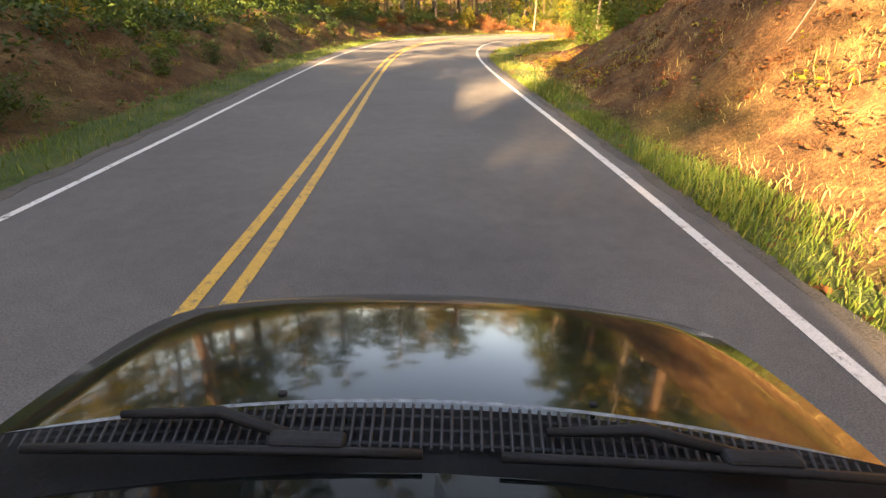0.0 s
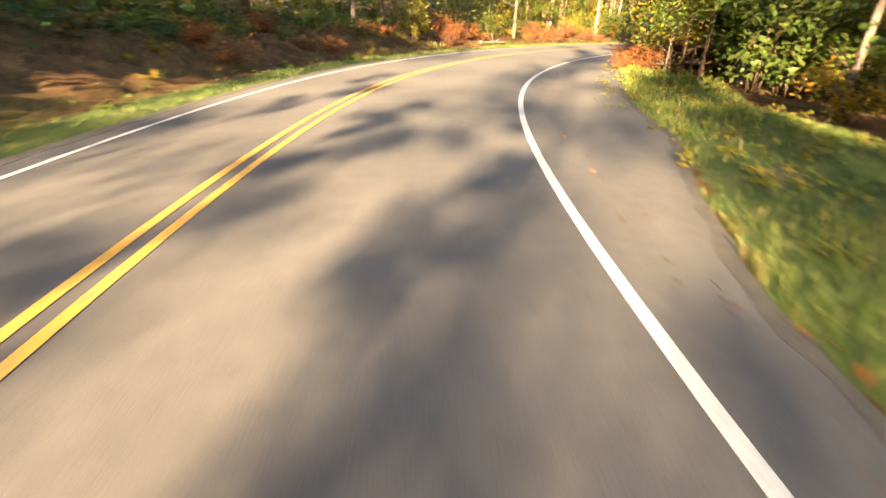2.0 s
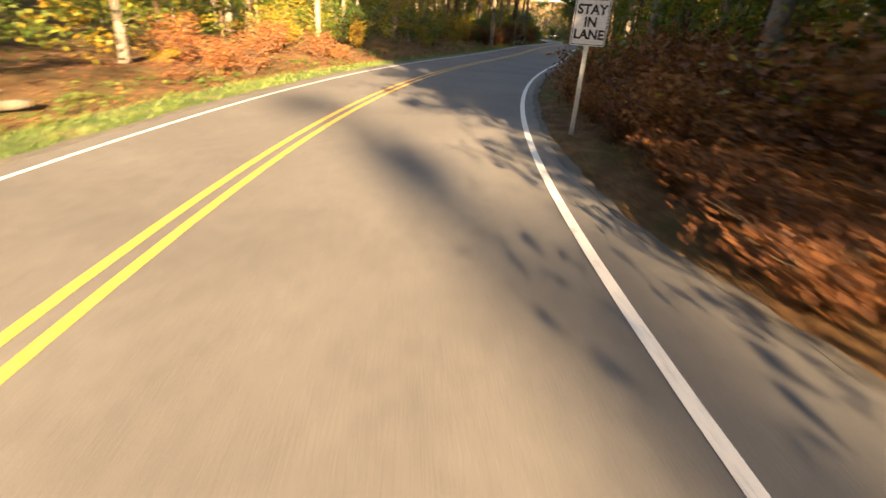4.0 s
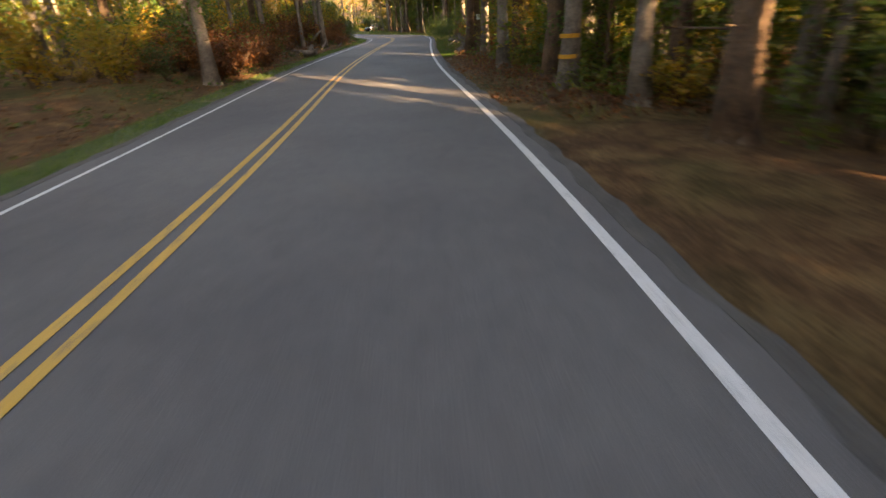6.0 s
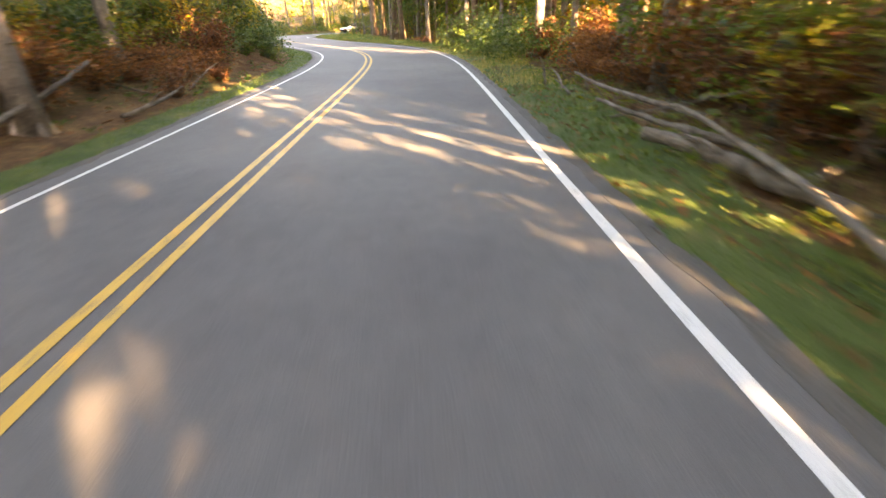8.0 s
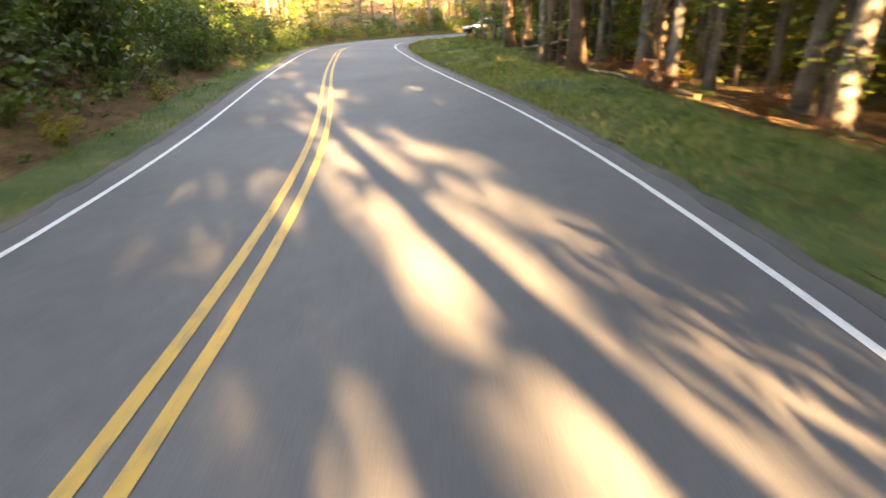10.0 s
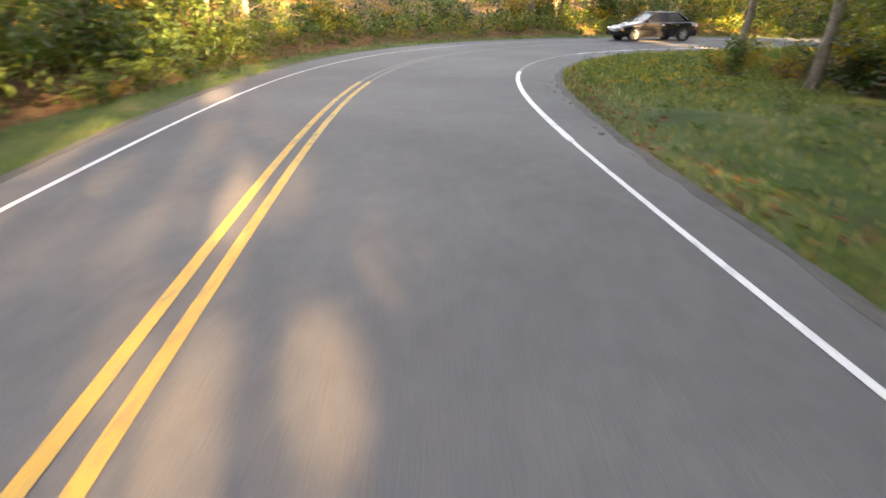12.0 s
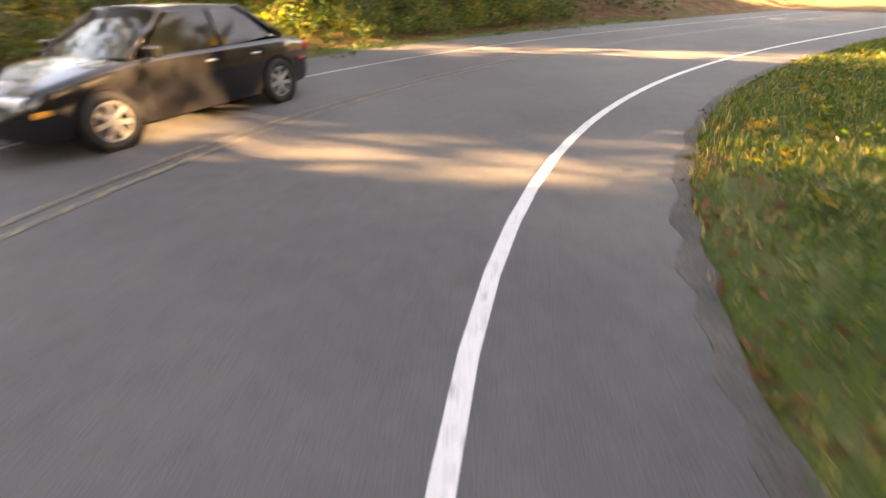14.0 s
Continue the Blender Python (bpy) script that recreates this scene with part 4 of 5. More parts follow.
# ---- fallen wood ----
def log(name, ends, r0, r1, label, mat, seed=0, stubs=3, cut=True, sides=10):
    """A fallen trunk or branch from one place to another, with broken stubs and pale cut ends. ends: (s, d, height) twice."""
    rnd = random.Random(seed)
    a, b = [at(s, d) for s, d, _ in ends]
    a.z, b.z = ground_z(a.x, a.y) + ends[0][2], ground_z(b.x, b.y) + ends[1][2]
    root = new(name)
    root.location = a
    n = 13
    way = b - a
    side = way.cross(Vector((0, 0, 1))).normalized()
    bow = way.length * 0.04 * rnd.choice((-1, 1))
    pts = []
    for i in range(n):
        u = i / (n - 1)
        pts.append(way * u + side * (math.sin(u * 3.1) * bow + rnd.gauss(0, r0 * 0.16)) + Vector((0, 0, rnd.gauss(0, r0 * 0.14))))
    radii = [(r0 + (r1 - r0) * i / (n - 1)) * rnd.uniform(0.82, 1.12) for i in range(n)]
    verts, faces = [], []
    tube(verts, faces, pts, radii, sides)
    for k in range(stubs):
        j = rnd.randrange(2, n - 1)
        q = Vector((rnd.gauss(0, 1), rnd.gauss(0, 1), abs(rnd.gauss(0.4, 0.5)))).normalized()
        L = rnd.uniform(0.3, 1.1) * (0.6 + r0 * 3)
        sv, sf = [], []
        tube(sv, sf, [pts[j], pts[j] + q * L * 0.6 + Vector((0, 0, 0.05)), pts[j] + q * L], [radii[j] * 0.45, radii[j] * 0.3, radii[j] * 0.1], 6)
        mesh_object("stub", sv, sf, mat, root)
    mesh_object("stem", verts, faces, mat, root)
    if cut:
        for end, other, r in ((pts[0], pts[1], radii[0]), (pts[-1], pts[-2], radii[-1])):
            if r < 0.05:
                continue
            bm = bmesh.new()
            bmesh.ops.create_cone(bm, cap_ends=True, segments=14, radius1=r * 0.93, radius2=r * 0.9, depth=0.012)
            m = (end - other).to_track_quat("Z", "Y").to_matrix().to_4x4()
            m.translation = end + (end - other).normalized() * 0.004
            bmesh.ops.transform(bm, matrix=m, verts=bm.verts)
            part("cut_face", bm, cut_wood, root, "pale sawn end")
    return tagged(root, label, "log", "fallen wood")


for i, (ends, r0, r1, txt) in enumerate((
        (((100.2, 4.9, 0.12), (106.6, 5.7, 0.3)), 0.12, 0.09, "long weathered grey fallen trunk beside the road"),
        (((101.0, 5.6, 0.25), (108.4, 6.6, 0.55)), 0.09, 0.06, "pale weathered fallen branch lying over brush"),
        (((103.2, 7.5, 0.25), (100.2, 6.6, 0.1)), 0.09, 0.05, "bent grey fallen branch in brush"),
        (((107.6, 6.9, 0.2), (109.3, 5.9, 2.1)), 0.1, 0.13, "thick sawn trunk propped up with a bright cut end"),
        (((106.3, 6.1, 0.3), (108.2, 5.6, 0.7)), 0.08, 0.08, "short sawn reddish log"),
        (((110.4, 5.7, 0.15), (113.2, 5.1, 0.2)), 0.1, 0.08, "sawn log beside the verge"),
        (((112.6, 6.3, 0.1), (115.8, 5.3, 0.3)), 0.07, 0.03, "crooked fallen branch beside sawn logs"),
        (((108.0, 4.8, 0.06), (113.5, 5.6, 0.5)), 0.06, 0.03, "long pale crooked branch beside the verge"),
        (((114.0, 6.4, 0.2), (119.6, 6.0, 0.35)), 0.06, 0.03, "thin fallen branch among dead leaves"),
        (((105.0, -3.9, 0.2), (106.6, -3.5, 0.25)), 0.2, 0.2, "thick sawn log with a red-brown end"),
        (((107.8, -3.7, 0.1), (110.6, -4.4, 0.35)), 0.1, 0.08, "pale stripped log beside the verge"),
        (((112.5, -4.2, 0.1), (118.5, -5.2, 0.8)), 0.07, 0.04, "long crooked fallen branch"),
        (((113.0, -5.2, 0.3), (114.6, -4.6, 1.2)), 0.12, 0.06, "broken leaning grey trunk"),
        (((117.0, -3.9, 0.1), (120.0, -4.0, 0.3)), 0.05, 0.03, "thin fallen branch beside the verge"),
        (((95.5, 6.2, 0.1), (99.5, 5.9, 0.15)), 0.06, 0.04, "thin fallen branch on the forest floor"),
        (((34.4, 6.9, 0.06), (38.4, 8.2, 0.25)), 0.05, 0.03, "pale fallen branch in dead brush"),
        (((36.5, 6.2, 0.06), (40.5, 6.6, 0.3)), 0.04, 0.02, "thin pale branch in dead brush"),
        (((41.5, 6.0, 0.06), (45.6, 6.6, 0.4)), 0.05, 0.02, "thin pale branch in dead brush"),
        (((36.0, 9.5, 0.15), (40.8, 9.0, 0.25)), 0.1, 0.08, "grey fallen trunk at the edge of the woods"),
        (((-3.4, 5.1, 0.16), (-5.0, 6.8, 0.3)), 0.02, 0.012, "thin dead trunk lying down the bank"),
        (((-1.6, 5.0, 0.04), (-4.6, 5.2, 0.06)), 0.03, 0.02, "thin dead branch at the foot of the bank"),
        (((2.0, -6.8, 0.3), (4.8, -5.2, 0.1)), 0.06, 0.03, "dead branch hanging down the bank"),
        (((43.6, -4.9, 0.12), (45.9, -4.5, 0.16)), 0.09, 0.08, "sunlit pale log beside the verge"),
        (((146.6, 8.4, 0.1), (151.5, 7.8, 0.1)), 0.07, 0.05, "fallen branch at the edge of the grass"),
        (((155.0, 9.0, 0.9), (161.0, 9.4, 0.2)), 0.06, 0.04, "fallen thin trunk leaning among trees"))):
    log("log" if r0 > 0.07 else "branch", ends, r0, r1, txt, dead_wood, i, 4 if r0 > 0.07 else 2)


def strewn(s0, s1, d0, d1, n, seed, label, long=(1.2, 3.6), thick=(0.015, 0.045)):
    """Broken branches lying this way and that."""
    rnd = random.Random(seed)
    for i in range(n):
        s, d = rnd.uniform(s0, s1), rnd.uniform(d0, d1)
        q, L, r = rnd.uniform(0, 6.28), rnd.uniform(*long), rnd.uniform(*thick)
        e = (s + math.cos(q) * L, d + math.sin(q) * L * 0.8)
        if abs(e[1]) < min(abs(d0), abs(d1)) - 0.3:
            e = (e[0], d)
        log("branch", ((s, d, 0.05), (e[0], e[1], rnd.uniform(0.08, 0.9))), r, r * 0.4, label, dead_wood, seed * 100 + i, 2, False, 7)


strewn(97, 121, 5.3, 9.0, 40, 1, "broken grey branch on the forest floor")
strewn(101, 122, -6.5, -4.2, 18, 2, "broken grey branch beside the verge")
strewn(34, 54, 5.8, 9.5, 24, 3, "broken pale branch in dead brush")
strewn(-14, 8, 5.8, 9.0, 5, 4, "thin dead branch on the bank", (0.6, 1.6), (0.01, 0.02))


def weeds(s0, s1, d0, d1, n, seed, mat, label, high=0.28, reach=0.2, size=0.08, per=16):
    """Low broad-leaved clumps in the grass."""
    rnd = random.Random(seed)
    verts, faces = [], []
    for _ in range(n):
        p = at(rnd.uniform(s0, s1), rnd.uniform(d0, d1))
        z, r = ground_z(p.x, p.y), reach * rnd.uniform(0.5, 1.5)
        h = high * rnd.uniform(0.3, 1.2)
        leaves(verts, faces, rnd, (p.x, p.y, z + h * 0.5 + 0.05), (r, r, h * 0.5), int(per * rnd.uniform(0.5, 1.5)), size, 0.8)
    tagged(mesh_object("weeds", verts, faces, mat), label, "weeds", kind="stuff")


weeds(176, 214, 5.3, 9.0, 420, 1, leaf_green, "green leafy weeds in the bend's grass")
weeds(176, 214, 5.6, 9.0, 200, 2, leaf_yellow, "yellowing weeds in the bend's grass", 0.22)
weeds(140, 178, 5.0, 10, 260, 3, leaf_green, "green leafy weeds in the grass", 0.2)
weeds(-4, 38, 5.6, 9.4, 300, 4, leaf_yellow, "yellow-green weeds on the verge", 0.24)
weeds(98, 136, 4.8, 7.0, 260, 5, leaf_green, "green leafy weeds beside the asphalt", 0.2)
weeds(-20, 60, -5.4, -3.4, 260, 6, leaf_green, "green leafy weeds beside the asphalt", 0.2)
weeds(60, 222, -5.6, -3.6, 500, 7, leaf_green, "green leafy weeds beside the asphalt", 0.22)
weeds(-20, 6, 5.6, 11.8, 1500, 8, leaf_dead, "withered plants on the bank", 0.3, 0.22, 0.07, 22)
weeds(-20, 6, 5.6, 11, 200, 9, leaf_yellow, "yellow plants on the bank", 0.35, 0.3, 0.09)
weeds(82, 100, 4.9, 8.0, 240, 10, leaf_dead, "withered plants on the forest floor", 0.22)
weeds(176, 218, -9.5, -5.9, 520, 11, leaf_green, "green undergrowth outside the bend", 0.9, 0.45, 0.12, 44)
weeds(176, 218, -9.5, -6.2, 220, 12, leaf_yellow, "yellowing undergrowth outside the bend", 0.9, 0.45, 0.12, 44)
weeds(-16, 36, -9.0, -5.6, 260, 13, leaf_dark, "dark green plants on the low bank", 0.7, 0.4, 0.11, 40)
weeds(84, 98, 6.0, 10.0, 120, 14, leaf_green, "green plants among the trunks", 0.8, 0.4, 0.11, 40)


# ---- road sign, reflector post, marks on trees ----
def box(bm, size, centre, turn=None):
    m = Matrix.Translation(centre) @ (turn or Matrix.Identity(4)) @ Matrix.Diagonal((*size, 1))
    bmesh.ops.create_cube(bm, size=1.0, matrix=m)


def bevelled(size, centre, r=0.01, seg=2, turn=None):
    bm = bmesh.new()
    box(bm, size, centre, turn)
    bmesh.ops.bevel(bm, geom=list(bm.edges), offset=r, segments=seg, affect='EDGES', profile=0.5)
    return bm


def lettering(text, size, mat, parent, m, name="lettering"):
    cu = bpy.data.curves.new(name, 'FONT')
    cu.body, cu.size, cu.extrude, cu.offset, cu.align_x, cu.align_y = text, size, 0.001, size * 0.035, 'CENTER', 'CENTER'
    tmp = bpy.data.objects.new("tmp", cu)
    me = bpy.data.meshes.new_from_object(tmp)
    bpy.data.objects.remove(tmp)
    me.name = name
    me.materials.clear()
    me.materials.append(mat)
    ob = new(name, me)
    ob.parent, ob.matrix_basis = parent, m
    return ob


SIGN_Z = 1.98


def road_sign(s, d):
    p = at(s, d)
    root = new("road_sign")
    root.matrix_basis = Matrix.Translation((p.x, p.y, ground_z(p.x, p.y))) @ pose(0, 0, 0, 0, 0, math.degrees(heading(s)) - 6)
    bm = bmesh.new()                      # U-channel post
    for x in (-0.036, 0.036):
        box(bm, (0.008, 0.04, 2.9), (x, 0.012, 0.95))
    box(bm, (0.07, 0.005, 2.9), (0, 0.03, 0.95))
    part("post", bm, metal_mat, root, "galvanised steel post")
    bm = bmesh.new()
    w, h, r = 0.305, 0.38, 0.04
    ring = []
    for cx, cz, a0 in ((w - r, h - r, 0), (-w + r, h - r, 90), (-w + r, -h + r, 180), (w - r, -h + r, 270)):
        for k in range(6):
            q = radians(a0 + 18 * k)
            ring.append((cx + r * math.cos(q), cz + r * math.sin(q)))
    f = [bm.verts.new((x, -0.012, SIGN_Z + z)) for x, z in ring]
    g = [bm.verts.new((x, -0.008, SIGN_Z + z)) for x, z in ring]
    bm.faces.new(f)
    bm.faces.new(g[::-1])
    n = len(ring)
    for i in range(n):
        bm.faces.new((f[i], g[i], g[(i + 1) % n], f[(i + 1) % n]))
    bmesh.ops.recalc_face_normals(bm, faces=bm.faces)
    plate = part("plate", bm, sign_white, root, "white sign plate with rounded corners")
    bm = bmesh.new()                      # black border
    a = [bm.verts.new((x * 0.95, -0.0145, SIGN_Z + z * 0.96)) for x, z in ring]
    b = [bm.verts.new((x * 0.91, -0.0145, SIGN_Z + z * 0.93)) for x, z in ring]
    for i in range(n):
        bm.faces.new((a[i], a[(i + 1) % n], b[(i + 1) % n], b[i]))
    part("border", bm, black_mat, plate)
    for word, z in (("STAY", 0.2), ("IN", 0.0), ("LANE", -0.2)):
        lettering(word, 0.215, black_mat, plate, pose(0, -0.016, SIGN_Z + z, 90, 0, 0))
    for z in (SIGN_Z - 0.3, SIGN_Z + 0.3):
        bm = bmesh.new()
        bmesh.ops.create_cone(bm, cap_ends=True, segments=8, radius1=0.012, radius2=0.01, depth=0.012, matrix=pose(0, -0.016, z, 90, 0, 0))
        part("bolt", bm, metal_mat, root)
    tagged(root, "white STAY IN LANE sign on a steel post", "road sign")


road_sign(48.0, 4.60)


def marker_post(s, d):
    p = at(s, d)
    root = new("marker_post")
    root.location = (p.x, p.y, ground_z(p.x, p.y))
    bm = bevelled((0.12, 0.12, 1.1), (0, 0, 0.4), 0.012)
    part("post", bm, dead_wood, root)
    bm = bevelled((0.08, 0.012, 0.12), (0, -0.067, 0.8), 0.004)
    part("reflector", bm, sign_white, root, "white reflector plate")
    tagged(root, "short weathered wooden marker post in the grass", "marker post")


marker_post(192.5, -7.4)


def tree_blaze(s, d, girth, z, h, w, mat, label):
    """A painted mark or plate on the road's side of a trunk."""
    p = at(s, d)
    g = ground_z(p.x, p.y)
    bm = bmesh.new()
    n = 8
    rows = []
    for k in range(n + 1):
        q = -w / 2 + w * k / n
        x, y = math.sin(q) * girth, -math.cos(q) * girth
        rows.append((bm.verts.new((x, y, z - h / 2)), bm.verts.new((x, y, z + h / 2))))
    for a, b in zip(rows, rows[1:]):
        bm.faces.new((a[0], b[0], b[1], a[1]))
    ob = part("tree_blaze", bm, mat, None)
    ob.matrix_basis = Matrix.Translation((p.x, p.y, g)) @ pose(0, 0, 0, 0, 0, math.degrees(heading(s)))
    tagged(ob, label, "blaze")


orange_paint = mottled("orange_paint", [(0.45, 0.2, 0.02), (0.55, 0.27, 0.03)], 8, 60, 0.7)
blue_paint = mottled("pale_blue_paint", [(0.45, 0.55, 0.62), (0.6, 0.68, 0.72)], 8, 60, 0.7)
tree_blaze(86.0, 6.2, 0.262, 1.25, 0.09, 2.6, orange_paint, "orange painted band on a grey trunk")
tree_blaze(86.0, 6.2, 0.272, 0.8, 0.09, 2.6, orange_paint, "orange painted band on a grey trunk")
tree_blaze(102.9, 6.3, 0.285, 1.62, 0.26, 0.6, blue_paint, "pale blue painted blaze on a trunk")


# ---- cars ----
def car_paint(name, col, rough=0.12, coat=0.7, metal=0.25):
    m, nt, b = material(name, rough, metal, 0.35)
    n = noise_node(nt, 3, 4)
    r = ramp(nt, n.outputs[0], [(0.3, col), (0.7, tuple(c * 1.4 for c in col))])
    nt.links.new(r.outputs[0], b.inputs["Base Color"])
    b.inputs["Coat Weight"].default_value, b.inputs["Coat Roughness"].default_value = coat, 0.03
    dust = noise_node(nt, 260, 2)
    bump(nt, b, dust.outputs[0], 0.03, 0.0006)
    return m


black_paint, green_paint = car_paint("black_car_paint", (0.006, 0.006, 0.007), 0.15, 0.25, 0.0), car_paint("dark_green_car_paint", (0.005, 0.0065, 0.006), 0.1, 0.3, 0.0)
tyre = mottled("tyre_rubber", [(0.012, 0.012, 0.012), (0.025, 0.025, 0.025)], 6, 80, 0.8)
alloy = mottled("alloy", [(0.5, 0.5, 0.5), (0.62, 0.62, 0.62)], 5, 60, 0.3, 0.1, 0.001, 0.5, 0.9)
red_lens = mottled("red_lens", [(0.35, 0.01, 0.01), (0.45, 0.02, 0.02)], 10, 60, 0.2, 0.1, 0.001, 0.5)
amber_lens = mottled("amber_lens", [(0.6, 0.2, 0.02), (0.7, 0.26, 0.03)], 10, 60, 0.2, 0.1, 0.001, 0.5)
clear_lens = mottled("clear_lens", [(0.55, 0.56, 0.58), (0.68, 0.68, 0.7)], 10, 60, 0.12, 0.1, 0.001, 0.6, 0.4)


def glass_material():
    m, nt, b = material("car_glass", 0.05, 0, 0.14)
    b.inputs["Base Color"].default_value = (0.008, 0.01, 0.01, 1)
    b.inputs["Transmission Weight"].default_value, b.inputs["IOR"].default_value = 0.06, 1.5
    return m


car_glass = glass_material()


def loft(rows):
    """A closed skin through equal rows of points."""
    bm = bmesh.new()
    vs = [[bm.verts.new(p) for p in r] for r in rows]
    for a, b in zip(vs, vs[1:]):
        for i in range(len(a) - 1):
            bm.faces.new((a[i], a[i + 1], b[i + 1], b[i]))
    bm.faces.new(vs[0][::-1])
    bm.faces.new(vs[-1])
    bmesh.ops.recalc_face_normals(bm, faces=bm.faces)
    return bm


def smooth_rows(st, step=0.05):
    """Stations between the given ones, evenly spaced, glided."""
    st = np.array(st, float)
    ys = np.arange(st[0, 0], st[-1, 0] + 1e-6, step)
    out = np.stack([ys] + [np.interp(ys, st[:, 0], st[:, k]) for k in range(1, st.shape[1])], 1)
    ker = np.array([1, 2, 3, 2, 1]) / 9
    for k in range(1, out.shape[1]):
        pad = np.pad(out[:, k], 2, mode="edge")
        out[:, k] = np.convolve(pad, ker, "valid")
    return out


def lower_body(stations, parent, paint, name="body", label=""):
    """stations: y, half width, height of the shoulder, height in the middle, bottom."""
    rows = []
    for y, w, zs, zm, zb in smooth_rows(stations):
        r = []
        n = 14
        right = [(w * 0.93, zb), (w * 0.985, zb + 0.1), (w, (zb + zs) * 0.5), (w * 0.995, zs - 0.08), (w * 0.975, zs - 0.025)]
        r += [(-x, y, z) for x, z in right]
        for k in range(n + 1):
            u = -1 + 2 * k / n
            r.append((w * 0.95 * u, y, zs + (zm - zs) * (1 - abs(u) ** 2.4)))
        r += [(x, y, z) for x, z in right[::-1]]
        rows.append(r)
    return part(name, loft(rows), paint, parent, label, True)


def wheel(parent, x, y, r=0.31, w=0.2):
    hub = bmesh.new()
    side = 1 if x > 0 else -1
    prof = [(r * 0.68, -w / 2), (r * 0.93, -w / 2), (r, -w * 0.32), (r, w * 0.32), (r * 0.93, w / 2), (r * 0.68, w / 2)]
    n = 28
    vs = [[hub.verts.new((px, rr * math.cos(2 * math.pi * k / n), rr * math.sin(2 * math.pi * k / n))) for rr, px in prof] for k in range(n)]
    for k in range(n):
        a, b = vs[k], vs[(k + 1) % n]
        for i in range(len(prof) - 1):
            hub.faces.new((a[i], a[i + 1], b[i + 1], b[i]))
        hub.faces.new((a[-1], a[0], b[0], b[-1]))
    bmesh.ops.recalc_face_normals(hub, faces=hub.faces)
    root = new("wheel")
    root.parent, root.location = parent, (x, y, r)
    part("tyre", hub, tyre, root, "black rubber tyre", True)
    bm = bmesh.new()
    bmesh.ops.create_cone(bm, cap_ends=True, segments=28, radius1=r * 0.68, radius2=r * 0.68, depth=w * 0.5, matrix=pose(0, 0, 0, 0, 90, 0))
    part("wheel_well_disc", bm, black_mat, root)
    bm = bmesh.new()
    for k in range(7):
        q = 2 * math.pi * k / 7
        m = pose(side * w * 0.34, 0, 0) @ Matrix.Rotation(q, 4, 'X')
        bmesh.ops.create_cube(bm, size=1, matrix=m @ Matrix.Translation((0, 0, r * 0.36)) @ Matrix.Diagonal((0.03, 0.05, r * 0.62, 1)))
    bmesh.ops.create_cone(bm, cap_ends=True, segments=14, radius1=r * 0.2, radius2=r * 0.16, depth=0.05, matrix=pose(side * w * 0.36, 0, 0, 0, 90, 0))
    for k in range(28):
        a, b = 2 * math.pi * k / 28, 2 * math.pi * (k + 1) / 28
        q = [bm.verts.new((side * w * 0.42, rr * math.cos(t), rr * math.sin(t))) for rr, t in ((r * 0.6, a), (r * 0.69, a), (r * 0.69, b), (r * 0.6, b))]
        bm.faces.new(q)
    part("rim", bm, alloy, root, "silver spoked alloy rim")


